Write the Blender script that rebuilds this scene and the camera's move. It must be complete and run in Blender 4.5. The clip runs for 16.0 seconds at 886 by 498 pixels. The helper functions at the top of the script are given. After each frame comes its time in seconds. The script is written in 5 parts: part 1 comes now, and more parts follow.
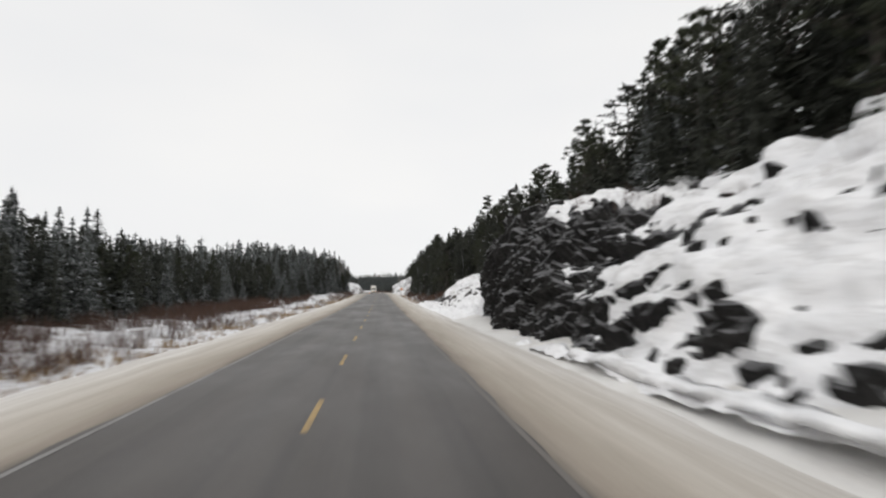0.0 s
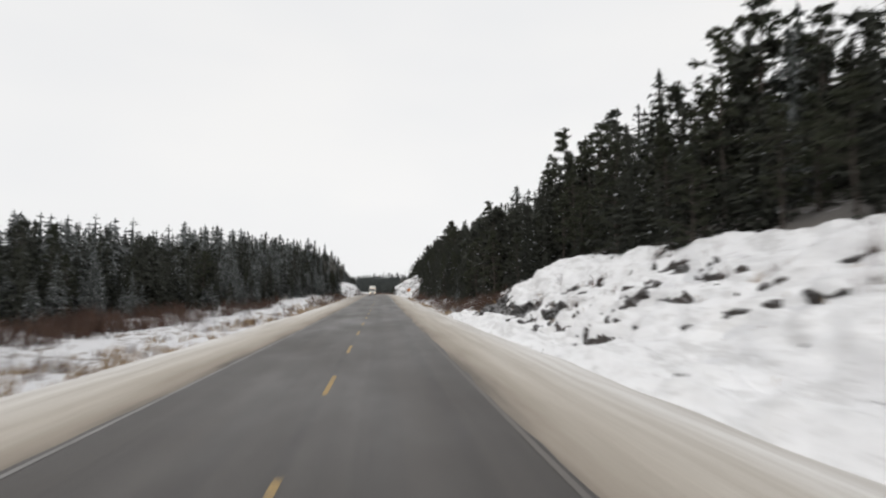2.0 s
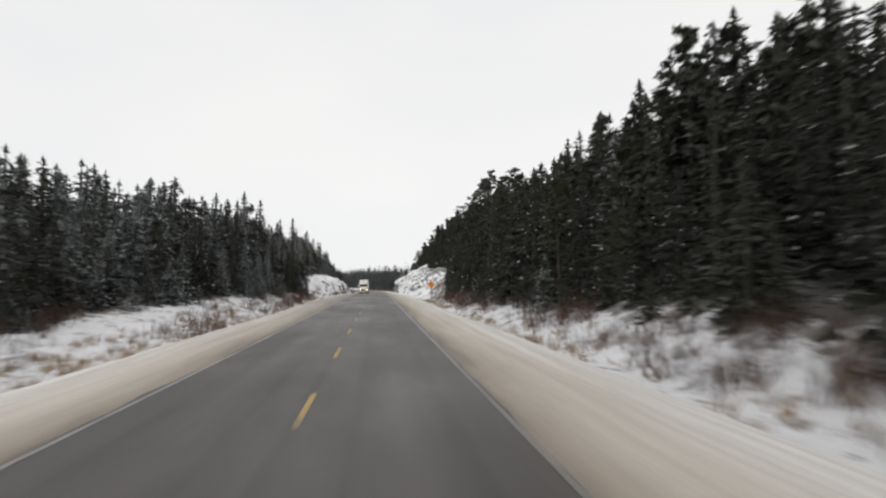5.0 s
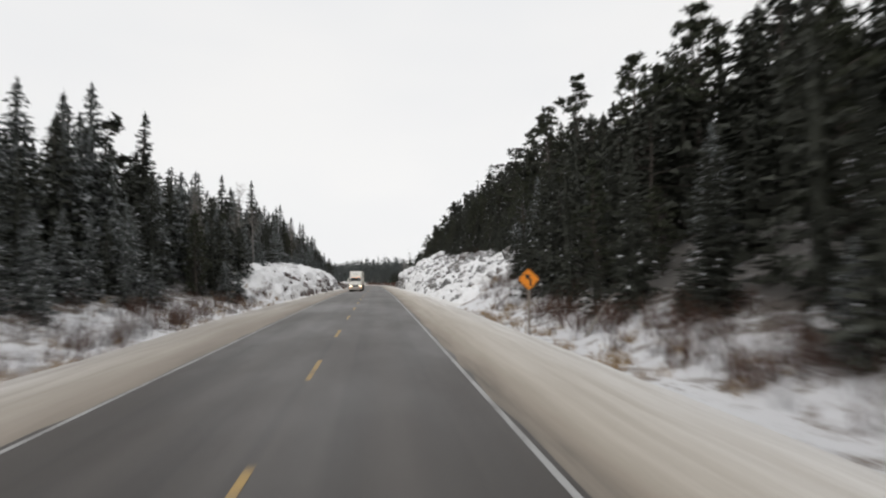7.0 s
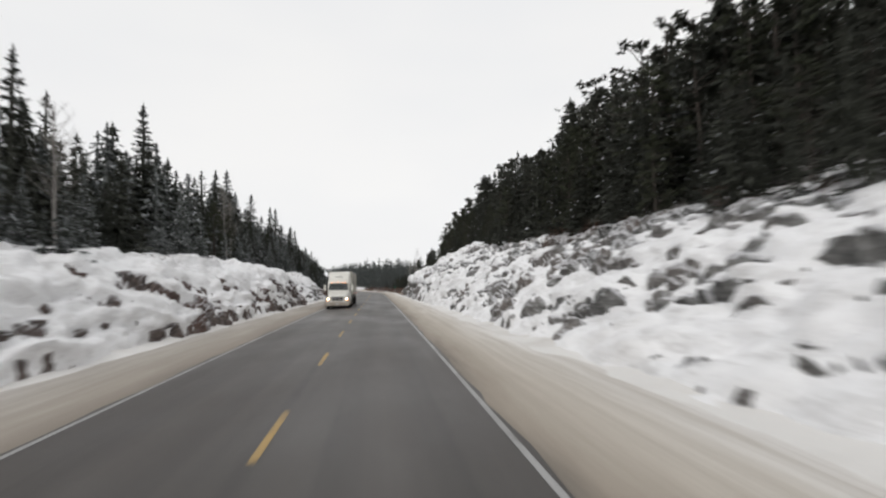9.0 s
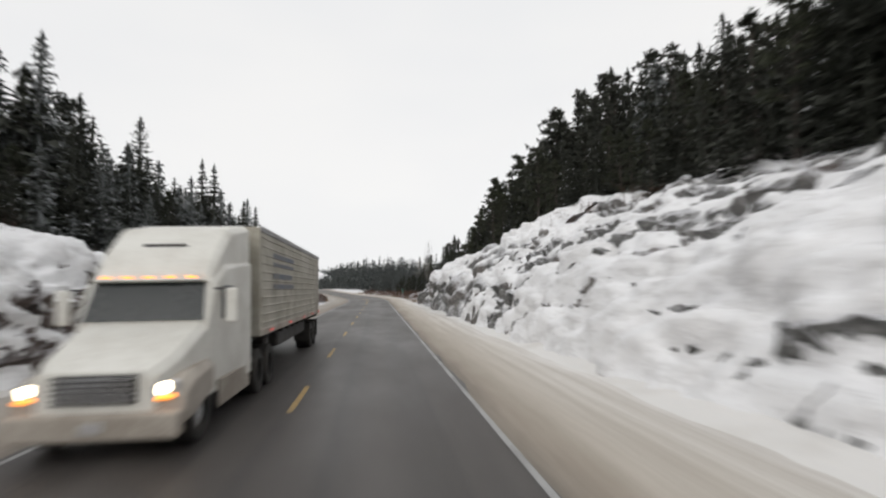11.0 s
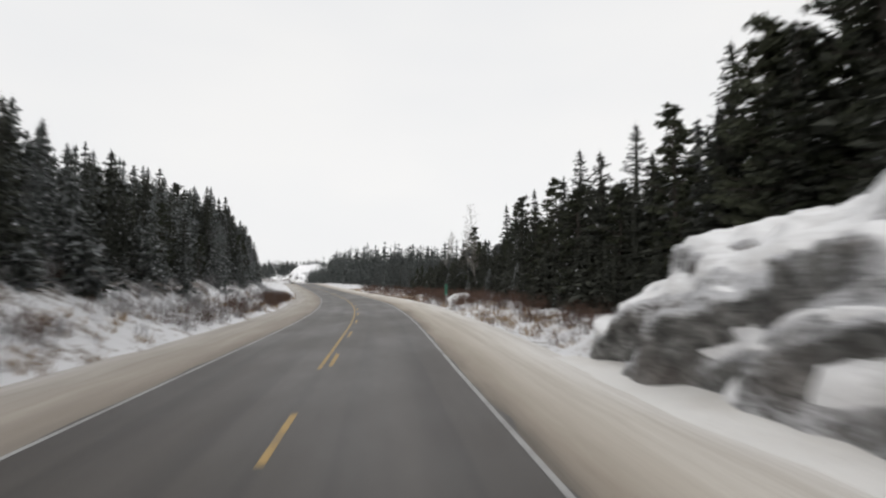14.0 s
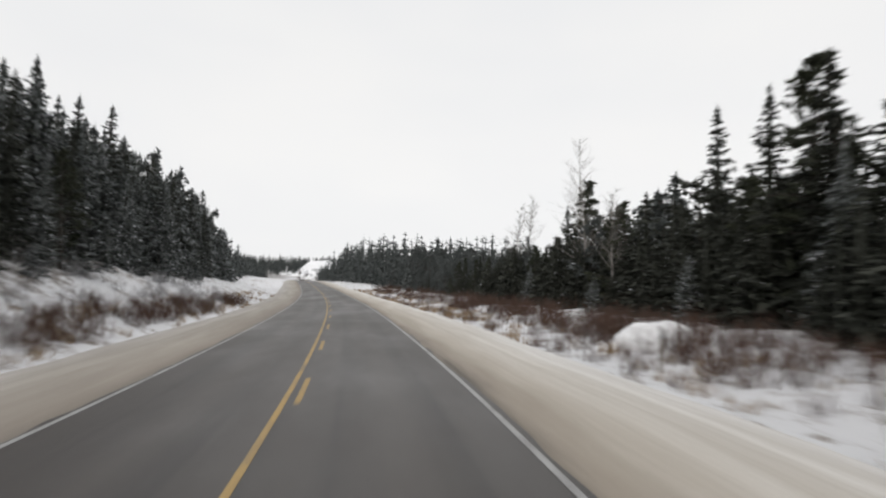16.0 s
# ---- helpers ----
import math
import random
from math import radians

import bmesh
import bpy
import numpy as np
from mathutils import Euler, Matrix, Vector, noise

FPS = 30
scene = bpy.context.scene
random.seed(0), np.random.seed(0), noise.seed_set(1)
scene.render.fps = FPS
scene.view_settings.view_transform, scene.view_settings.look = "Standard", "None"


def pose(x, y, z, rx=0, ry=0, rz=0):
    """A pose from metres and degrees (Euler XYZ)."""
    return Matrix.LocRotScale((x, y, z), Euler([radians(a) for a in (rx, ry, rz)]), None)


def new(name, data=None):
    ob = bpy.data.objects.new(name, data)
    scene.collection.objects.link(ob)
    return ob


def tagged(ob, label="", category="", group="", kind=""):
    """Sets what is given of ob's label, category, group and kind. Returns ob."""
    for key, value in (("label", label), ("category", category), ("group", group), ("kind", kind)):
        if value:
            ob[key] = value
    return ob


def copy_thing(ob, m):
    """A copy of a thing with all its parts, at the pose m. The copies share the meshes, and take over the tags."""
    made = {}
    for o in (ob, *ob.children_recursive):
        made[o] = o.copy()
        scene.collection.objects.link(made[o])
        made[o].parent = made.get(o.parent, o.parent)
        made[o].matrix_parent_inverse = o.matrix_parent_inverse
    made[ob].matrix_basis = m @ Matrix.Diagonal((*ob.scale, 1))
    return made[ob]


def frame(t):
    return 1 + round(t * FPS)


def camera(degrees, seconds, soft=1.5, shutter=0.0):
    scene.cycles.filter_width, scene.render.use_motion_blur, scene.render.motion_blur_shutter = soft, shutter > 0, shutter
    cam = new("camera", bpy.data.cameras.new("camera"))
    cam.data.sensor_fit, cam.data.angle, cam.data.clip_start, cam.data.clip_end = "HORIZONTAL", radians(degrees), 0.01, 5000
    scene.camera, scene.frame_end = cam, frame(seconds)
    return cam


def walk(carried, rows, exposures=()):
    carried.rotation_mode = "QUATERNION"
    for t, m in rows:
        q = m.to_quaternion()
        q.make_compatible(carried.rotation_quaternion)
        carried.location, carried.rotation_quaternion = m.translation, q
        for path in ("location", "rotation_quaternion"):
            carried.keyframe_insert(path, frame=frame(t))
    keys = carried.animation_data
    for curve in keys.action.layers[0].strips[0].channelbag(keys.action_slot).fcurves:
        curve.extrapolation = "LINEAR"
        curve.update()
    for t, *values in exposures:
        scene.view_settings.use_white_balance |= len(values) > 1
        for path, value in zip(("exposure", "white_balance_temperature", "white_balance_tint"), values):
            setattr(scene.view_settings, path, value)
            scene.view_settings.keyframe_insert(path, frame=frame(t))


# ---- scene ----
# ---------------------------------------------------------------- the camera and its drive
FOV = 75.0
PATH = [
    (0.0, pose(1.260, 0.000, 2.350, 94.30, 0.00, -6.15)),
    (0.5, pose(1.265, 12.700, 2.355, 94.21, 0.00, -6.04)),
    (1.0, pose(1.270, 25.400, 2.369, 94.22, 0.30, -6.12)),
    (1.5, pose(1.275, 38.100, 2.393, 94.23, 0.30, -6.11)),
    (2.0, pose(1.280, 50.800, 2.427, 94.44, 0.20, -6.10)),
    (2.5, pose(1.280, 63.500, 2.471, 94.45, 0.20, -6.17)),
    (3.0, pose(1.280, 76.200, 2.530, 94.06, 0.20, -6.24)),
    (3.5, pose(1.280, 88.900, 2.600, 93.98, 0.30, -6.31)),
    (4.0, pose(1.280, 101.600, 2.686, 93.99, 0.40, -6.38)),
    (6.5, pose(1.530, 165.100, 3.295, 93.69, 1.00, -6.68)),
    (7.0, pose(1.553, 177.800, 3.443, 93.25, 0.80, -6.62)),
    (7.5, pose(1.577, 190.500, 3.597, 93.22, 1.00, -6.66)),
    (8.0, pose(1.600, 203.200, 3.763, 93.28, 1.00, -6.60)),
    (10.5, pose(1.720, 266.700, 4.247, 94.03, 1.20, -6.48)),
    (11.0, pose(1.700, 279.400, 4.269, 93.84, 1.00, -6.51)),
    (11.5, pose(1.680, 292.100, 4.275, 93.76, 0.90, -6.45)),
    (12.0, pose(1.660, 304.800, 4.275, 93.87, 1.00, -6.38)),
    (12.5, pose(1.640, 317.500, 4.275, 93.59, 1.00, -6.42)),
    (13.0, pose(1.620, 330.200, 4.275, 93.40, 0.80, -6.45)),
    (13.5, pose(1.580, 342.900, 4.275, 93.33, 0.50, -6.32)),
    (14.0, pose(1.540, 355.600, 4.275, 93.45, 0.10, -6.18)),
    (14.5, pose(1.500, 368.300, 4.275, 93.38, -0.70, -5.95)),
    (15.0, pose(1.429, 381.000, 4.275, 93.20, -1.50, -5.62)),
    (15.5, pose(1.156, 393.700, 4.275, 93.22, -1.80, -5.18)),
    (16.0, pose(0.750, 406.400, 4.275, 93.65, -1.90, -4.65)),
]
cam = camera(FOV, 16.0, soft=2.2, shutter=0.5)
walk(cam, PATH)

# ---------------------------------------------------------------- sky and light: a bright overcast winter day
world = bpy.data.worlds.new("overcast_sky")
scene.world = world
world.use_nodes = True
wn, wl = world.node_tree.nodes, world.node_tree.links
bg = wn["Background"]
sky = wn.new("ShaderNodeTexSky")
sky.sky_type = "NISHITA"
sky.sun_disc = False
sky.sun_elevation, sky.sun_rotation = radians(28), radians(200)
grey = wn.new("ShaderNodeHueSaturation")
grey.inputs["Saturation"].default_value = 0.12
grey.inputs["Value"].default_value = 0.10
wl.new(sky.outputs["Color"], grey.inputs["Color"])
wco = wn.new("ShaderNodeTexCoord")
wmap = wn.new("ShaderNodeMapping")
wmap.inputs["Scale"].default_value = (1.2, 1.2, 3.0)
wl.new(wco.outputs["Generated"], wmap.inputs["Vector"])
cloud = wn.new("ShaderNodeTexNoise")
cloud.inputs["Scale"].default_value = 1.4
cloud.inputs["Detail"].default_value = 3
wl.new(wmap.outputs["Vector"], cloud.inputs["Vector"])
tone = wn.new("ShaderNodeValToRGB")
tone.color_ramp.elements[0].position, tone.color_ramp.elements[0].color = 0.3, (0.87, 0.88, 0.90, 1)
tone.color_ramp.elements[1].position, tone.color_ramp.elements[1].color = 0.7, (0.95, 0.945, 0.94, 1)
wl.new(cloud.outputs["Fac"], tone.inputs["Fac"])
veil = wn.new("ShaderNodeMix")
veil.data_type = "RGBA"
veil.inputs[0].default_value = 0.9
wl.new(grey.outputs["Color"], veil.inputs[6])
wl.new(tone.outputs["Color"], veil.inputs[7])
wl.new(veil.outputs[2], bg.inputs["Color"])
bg.inputs["Strength"].default_value = 1.0

sun = new("sun", bpy.data.lights.new("sun", "SUN"))
sun.data.energy, sun.data.angle, sun.data.color = 0.85, radians(40), (1.0, 0.97, 0.93)
sun.matrix_world = pose(0, 0, 60, 62, 0, -20)


# ---------------------------------------------------------------- materials
class Nodes:
    """Short hand for building a node material."""

    def __init__(self, name):
        self.mat = bpy.data.materials.new(name)
        self.mat.use_nodes = True
        self.t = self.mat.node_tree
        self.b = self.t.nodes["Principled BSDF"]
        self.b.inputs["Specular IOR Level"].default_value = 0.3

    def node(self, kind, **inputs):
        n = self.t.nodes.new(kind)
        for k, v in inputs.items():
            self.put(n.inputs[k.replace("_", " ")], v)
        return n

    def put(self, socket, v):
        if isinstance(v, bpy.types.NodeSocket):
            self.t.links.new(v, socket)
        elif isinstance(v, tuple) and len(v) == 3 and socket.type == "RGBA":
            socket.default_value = (*v, 1)
        else:
            socket.default_value = v

    def coords(self, scale=(1, 1, 1), what="Object"):
        c = self.node("ShaderNodeTexCoord")
        m = self.node("ShaderNodeMapping", Vector=c.outputs[what])
        m.inputs["Scale"].default_value = scale
        return m.outputs["Vector"]

    def noise(self, scale, detail=4.0, rough=0.55, vec=None, stretch=(1, 1, 1), what="Object"):
        n = self.node("ShaderNodeTexNoise", Scale=scale, Detail=detail, Roughness=rough)
        self.put(n.inputs["Vector"], vec or self.coords(stretch, what))
        return n.outputs["Fac"]

    def ramp(self, fac, *stops):
        r = self.node("ShaderNodeValToRGB", Fac=fac)
        e = r.color_ramp.elements
        while len(e) < len(stops):
            e.new(0.5)
        for el, (p, c) in zip(e, stops):
            el.position = p
            el.color = (*c, 1) if isinstance(c, tuple) else (c, c, c, 1)
        return r.outputs["Color"]

    def mix(self, fac, a, b, kind="MIX"):
        m = self.node("ShaderNodeMix")
        m.data_type, m.blend_type = "RGBA", kind
        self.put(m.inputs[0], fac), self.put(m.inputs[6], a), self.put(m.inputs[7], b)
        return m.outputs[2]

    def math(self, op, a, b=0.0):
        m = self.node("ShaderNodeMath")
        m.operation = op
        self.put(m.inputs[0], a), self.put(m.inputs[1], b)
        return m.outputs[0]

    def done(self, color, rough=0.8, bump=None, strength=0.3, distance=0.05):
        self.put(self.b.inputs["Base Color"], color)
        self.put(self.b.inputs["Roughness"], rough)
        if bump is not None:
            n = self.node("ShaderNodeBump", Height=bump, Strength=strength, Distance=distance)
            self.put(self.b.inputs["Normal"], n.outputs["Normal"])
        return self.mat


def snow_material(name, shade=(0.93, 0.93, 0.945), dirt=(0.55, 0.50, 0.45), amount=0.5, thin=0.0):
    """Snow; thin: how far the rock below greys it where it lies thinly."""
    n = Nodes(name)
    big, fine = n.noise(0.35, 4), n.noise(6.0, 5, 0.65)
    f = n.ramp(big, (0.5, 0.0), (0.85, amount))
    c = n.mix(f, shade, dirt)
    c = n.mix(n.ramp(fine, (0.35, 0.18), (0.6, 0.0)), c, (0.66, 0.66, 0.69))
    if thin:
        lean = n.node("ShaderNodeMapping", Vector=n.node("ShaderNodeTexCoord").outputs["Object"])
        lean.inputs["Rotation"].default_value = (radians(24), 0, 0)
        lean.inputs["Scale"].default_value = (0.6, 0.32, 1.15)
        bed = n.noise(0.85, 7, 0.68, vec=lean.outputs["Vector"])
        c = n.mix(n.ramp(bed, (0.30, 0.0), (0.40, thin), (0.455, thin * 0.2), (0.53, 0.0), (0.60, thin * 0.75), (0.66, 0.0)), c, n.mix(n.noise(2.2, 4), (0.22, 0.21, 0.20), (0.42, 0.40, 0.385)))
    return n.done(c, 0.75, n.math("ADD", fine, big), 0.5, 0.15)


def ground_material():
    n = Nodes("snowy_ground")
    big, mid, fine = n.noise(0.10, 4), n.noise(0.9, 5, 0.65), n.noise(7.0, 5, 0.7)
    grass = n.ramp(fine, (0.3, (0.08, 0.055, 0.037)), (0.7, (0.24, 0.17, 0.11)))
    patch = n.math("ADD", n.math("MULTIPLY", mid, 0.75), n.math("MULTIPLY", fine, 0.35))
    patch = n.math("ADD", patch, n.math("MULTIPLY", big, 0.25))
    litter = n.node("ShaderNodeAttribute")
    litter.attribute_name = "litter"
    # needle litter, its brown taken darker to include the shade of the wood
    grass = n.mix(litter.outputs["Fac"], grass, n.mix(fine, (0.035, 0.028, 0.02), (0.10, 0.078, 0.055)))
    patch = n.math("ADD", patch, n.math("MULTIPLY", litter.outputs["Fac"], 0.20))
    c = n.mix(n.ramp(patch, (0.71, 0.0), (0.80, 0.85)), n.mix(mid, (0.92, 0.92, 0.935), (0.80, 0.80, 0.82)), grass)
    return n.done(c, 0.8, n.math("ADD", mid, fine), 0.7, 0.25)


def asphalt_material():
    n = Nodes("asphalt")
    uv = n.node("ShaderNodeTexCoord").outputs["UV"]
    sep = n.node("ShaderNodeSeparateXYZ", Vector=uv)
    long = n.noise(1.0, 5, 0.6, stretch=(1.6, 0.05, 1), what="UV")
    blotch = n.noise(0.25, 4, 0.6, stretch=(1, 0.35, 1), what="UV")
    grit = n.noise(60.0, 3, 0.7)
    # pale dried salt between the wheel paths, darker damp paths
    lane = n.math("ABSOLUTE", n.math("SUBTRACT", n.math("ABSOLUTE", sep.outputs["X"]), 1.85))
    salt = n.ramp(lane, (0.1, 0.8), (0.55, 0.25), (0.9, 0.0), (1.5, 0.45))
    c = n.ramp(long, (0.3, (0.034, 0.0305, 0.0285)), (0.7, (0.066, 0.0585, 0.0535)))
    c = n.mix(n.math("MULTIPLY", salt, 0.5), c, (0.118, 0.105, 0.095))
    c = n.mix(n.ramp(blotch, (0.45, 0.0), (0.75, 0.35)), c, (0.103, 0.092, 0.083))
    seam = n.ramp(n.math("ABSOLUTE", n.math("ADD", sep.outputs["X"], n.math("MULTIPLY", long, 0.12))), (0.05, 0.7), (0.16, 0.0))
    c = n.mix(seam, c, (0.045, 0.04, 0.038))
    c = n.mix(n.ramp(grit, (0.4, 0.35), (0.6, 0.0)), c, (0.035, 0.033, 0.032))
    n.b.inputs["Specular IOR Level"].default_value = 0.32
    return n.done(c, n.ramp(blotch, (0.3, 0.40), (0.7, 0.6)), grit, 0.25, 0.01)


def shoulder_material():
    n = Nodes("sanded_packed_snow")
    uv = n.node("ShaderNodeTexCoord").outputs["UV"]
    sep = n.node("ShaderNodeSeparateXYZ", Vector=uv)
    streak = n.noise(1.0, 5, 0.6, stretch=(2.2, 0.06, 1), what="UV")
    blotch = n.noise(0.8, 5, 0.62, stretch=(1, 0.10, 1), what="UV")
    fine = n.noise(14.0, 4, 0.7)
    off = n.math("ADD", n.math("ABSOLUTE", sep.outputs["X"]), n.math("MULTIPLY", n.math("SUBTRACT", blotch, 0.5), 1.8))
    sand = n.ramp(n.math("DIVIDE", n.math("SUBTRACT", off, 3.7), 5.0), (0.0, (0.13, 0.115, 0.10)), (0.10, (0.33, 0.285, 0.235)), (0.28, (0.54, 0.495, 0.435)), (0.5, (0.66, 0.625, 0.575)), (0.78, (0.82, 0.805, 0.785)))
    c = n.mix(n.ramp(streak, (0.35, 0.5), (0.65, 0.0)), sand, (0.36, 0.315, 0.26))
    c = n.mix(n.ramp(fine, (0.3, 0.3), (0.5, 0.0)), c, (0.27, 0.235, 0.20))
    # the far lane's side is dirtier beyond the first rock cut
    far_side = n.math("MULTIPLY", n.ramp(n.math("MULTIPLY", sep.outputs["X"], -0.2), (0.4, 0.0), (0.6, 1.0)), n.ramp(n.math("MULTIPLY", sep.outputs["Y"], 0.002), (0.28, 0.0), (0.40, 0.72)))
    c = n.mix(n.math("MULTIPLY", far_side, n.ramp(blotch, (0.3, 1.0), (0.75, 0.5))), c, (0.26, 0.23, 0.20))
    return n.done(c, 0.8, n.math("ADD", fine, streak), 0.5, 0.05)


def rock_material(name, dark, mid, light, tint, dust=0.0, speck=0.35, crackle=0.5, cling=0.0):
    n = Nodes(name)
    big, small, grain = n.noise(0.22, 5), n.noise(1.6, 6, 0.65), n.noise(22.0, 3, 0.7)
    crack = n.node("ShaderNodeTexVoronoi", Scale=1.1)
    crack.feature = "DISTANCE_TO_EDGE"
    n.put(crack.inputs["Vector"], n.coords((1, 0.6, 1.7)))
    c = n.ramp(small, (0.3, dark), (0.5, mid), (0.72, light))
    c = n.mix(n.ramp(big, (0.45, 0.0), (0.65, 0.75)), c, tint)
    seams = n.noise(0.9, 6, 0.7, stretch=(1, 0.35, 1.6))
    c = n.mix(n.ramp(seams, (0.30, 0.75), (0.46, 0.0)), c, dark)
    c = n.mix(n.ramp(crack.outputs["Distance"], (0.0, crackle), (0.05, 0.0)), c, (0.03, 0.028, 0.026))
    c = n.mix(n.ramp(grain, (0.55, 0.0), (0.75, speck)), c, (0.45, 0.44, 0.43))
    n.b.inputs["Specular IOR Level"].default_value = 0.15
    # a thin dusting of snow on faces that look up
    nor = n.node("ShaderNodeSeparateXYZ", Vector=n.node("ShaderNodeNewGeometry").outputs["Normal"])
    lies = n.math("ADD", n.math("MULTIPLY", nor.outputs["Z"], 0.55), n.math("MULTIPLY", n.noise(2.6, 5, 0.7), 0.75))
    if cling:
        lies = n.math("ADD", lies, n.math("MULTIPLY", n.math("SUBTRACT", n.noise(8.0, 4, 0.75, stretch=(1, 0.5, 1.3)), 0.42), cling * 2))
    c = n.mix(n.ramp(lies, (0.52, 0.0), (0.80, dust)), c, (0.72, 0.72, 0.74))
    chip = n.noise(5.5, 6, 0.72, stretch=(1, 0.6, 1.5))
    c = n.mix(n.ramp(chip, (0.36, 0.6), (0.48, 0.0)), c, dark)
    return n.done(c, 0.85, n.math("ADD", n.math("ADD", small, n.math("MULTIPLY", chip, 0.6)), n.math("MULTIPLY", grain, 0.3)), 0.9, 0.2)


def needle_material(name, dark, light):
    n = Nodes(name)
    rnd = n.node("ShaderNodeObjectInfo").outputs["Random"]
    isl = n.node("ShaderNodeNewGeometry").outputs["Random Per Island"]
    c = n.mix(n.math("ADD", n.math("MULTIPLY", rnd, 0.4), n.math("MULTIPLY", isl, 0.6)), dark, light)
    frost = n.noise(1.3, 4, 0.7)
    c = n.mix(n.ramp(frost, (0.62, 0.0), (0.75, 0.35)), c, (0.22, 0.23, 0.24))
    return n.done(c, 0.75)


def frosted_needle_material():
    n = Nodes("frosted_spruce_needles")
    rnd = n.node("ShaderNodeObjectInfo").outputs["Random"]
    isl = n.node("ShaderNodeNewGeometry").outputs["Random Per Island"]
    c = n.mix(n.math("ADD", n.math("MULTIPLY", rnd, 0.35), n.math("MULTIPLY", isl, 0.65)), (0.032, 0.037, 0.031), (0.10, 0.11, 0.098))
    rime = n.math("ADD", n.math("MULTIPLY", n.noise(1.0, 4, 0.7), 0.7), n.math("MULTIPLY", isl, 0.3))
    c = n.mix(n.ramp(rime, (0.44, 0.0), (0.66, 0.65)), c, (0.34, 0.355, 0.37))
    return n.done(c, 0.8)


def bark_material(name, a, b):
    n = Nodes(name)
    f = n.noise(5.0, 5, 0.7, stretch=(1, 1, 0.25))
    return n.done(n.ramp(f, (0.35, a), (0.65, b)), 0.9, f, 0.8, 0.03)


def twig_material(name, a, b):
    n = Nodes(name)
    isl = n.node("ShaderNodeNewGeometry").outputs["Random Per Island"]
    return n.done(n.mix(isl, a, b), 0.85)


def paint_material(name, col, rough=0.35, metal=0.0, grime=0.0, grime_col=(0.22, 0.18, 0.14)):
    n = Nodes(name)
    big, fine = n.noise(1.2, 5, 0.65), n.noise(18.0, 4, 0.7)
    c = n.mix(n.ramp(n.math("ADD", n.math("MULTIPLY", big, 0.7), n.math("MULTIPLY", fine, 0.3)), (0.42, 0.0), (0.68, grime)), col, grime_col)
    n.b.inputs["Metallic"].default_value = metal
    n.b.inputs["Specular IOR Level"].default_value = 0.5
    return n.done(c, n.ramp(big, (0.3, rough), (0.7, min(1, rough + 0.3))))


def line_material(name, col, buried=0.0):
    """Worn road paint; buried: how much of it the sand hides on the first stretch."""
    n = Nodes(name)
    w = n.noise(9.0, 5, 0.75)
    w2 = n.noise(0.6, 3, 0.6)
    f = n.ramp(n.math("ADD", n.math("MULTIPLY", w, 0.6), n.math("MULTIPLY", w2, 0.4)), (0.48, 0.0), (0.62, 0.8))
    if buried:
        along = n.node("ShaderNodeSeparateXYZ", Vector=n.node("ShaderNodeTexCoord").outputs["UV"]).outputs["Y"]
        lost = n.ramp(n.math("MULTIPLY", along, 0.002), (0.25, buried), (0.35, 0.0))
        return n.done(n.mix(lost, n.mix(f, col, (0.12, 0.115, 0.11)), n.mix(w, (0.10, 0.092, 0.085), (0.16, 0.145, 0.13))), 0.6)
    return n.done(n.mix(f, col, (0.12, 0.115, 0.11)), 0.6)


def lamp_material(name, col, power):
    n = Nodes(name)
    n.put(n.b.inputs["Emission Color"], col)
    n.b.inputs["Emission Strength"].default_value = power
    return n.done(col, 0.3)


GROUND = ground_material()
ASPHALT = asphalt_material()
SHOULDER = shoulder_material()
SNOW = snow_material("fresh_snow")
ROCK_SNOW = snow_material("rock_snow", (0.94, 0.94, 0.95), (0.72, 0.69, 0.66), 0.35, thin=0.36)
BANK_SNOW = snow_material("ploughed_snow", (0.78, 0.765, 0.74), (0.50, 0.46, 0.41), 0.75)
BRANCH_SNOW = snow_material("branch_snow", (0.60, 0.61, 0.64), (0.36, 0.37, 0.39), 0.8)
DARK_ROCK = rock_material("dark_gneiss", (0.008, 0.008, 0.008), (0.020, 0.019, 0.018), (0.045, 0.043, 0.041), (0.014, 0.013, 0.013), 0.25, 0.06, cling=0.12)
GREY_ROCK = rock_material("grey_granite", (0.04, 0.0395, 0.038), (0.19, 0.189, 0.183), (0.42, 0.418, 0.408), (0.262, 0.230, 0.213), 0.95, crackle=0.4, cling=0.3)
BROWN_ROCK = rock_material("brown_granite", (0.05, 0.042, 0.040), (0.14, 0.112, 0.102), (0.27, 0.235, 0.22), (0.165, 0.105, 0.088), 0.7, crackle=0.25)
NEEDLES = needle_material("dark_spruce_needles", (0.015, 0.0172, 0.013), (0.047, 0.050, 0.039))
FROSTED = frosted_needle_material()
MID_ROCK = rock_material("dark_grey_granite", (0.02, 0.019, 0.018), (0.058, 0.056, 0.054), (0.13, 0.127, 0.122), (0.10, 0.085, 0.078), 0.35, crackle=0.2)
# lighter needles for far trees: the haze of the air put into the colour
HAZED = needle_material("haze_paled_needles", (0.040, 0.046, 0.044), (0.105, 0.115, 0.112))
PINE_NEEDLES = needle_material("pine_needles", (0.018, 0.022, 0.013), (0.055, 0.060, 0.036))
BARK = bark_material("spruce_bark", (0.03, 0.026, 0.022), (0.10, 0.085, 0.074))
BIRCH = bark_material("birch_bark", (0.16, 0.14, 0.13), (0.42, 0.40, 0.38))
DEAD = bark_material("weathered_wood", (0.12, 0.11, 0.10), (0.30, 0.28, 0.26))
BRUSH = twig_material("red_brown_twigs", (0.04, 0.026, 0.021), (0.13, 0.075, 0.054))
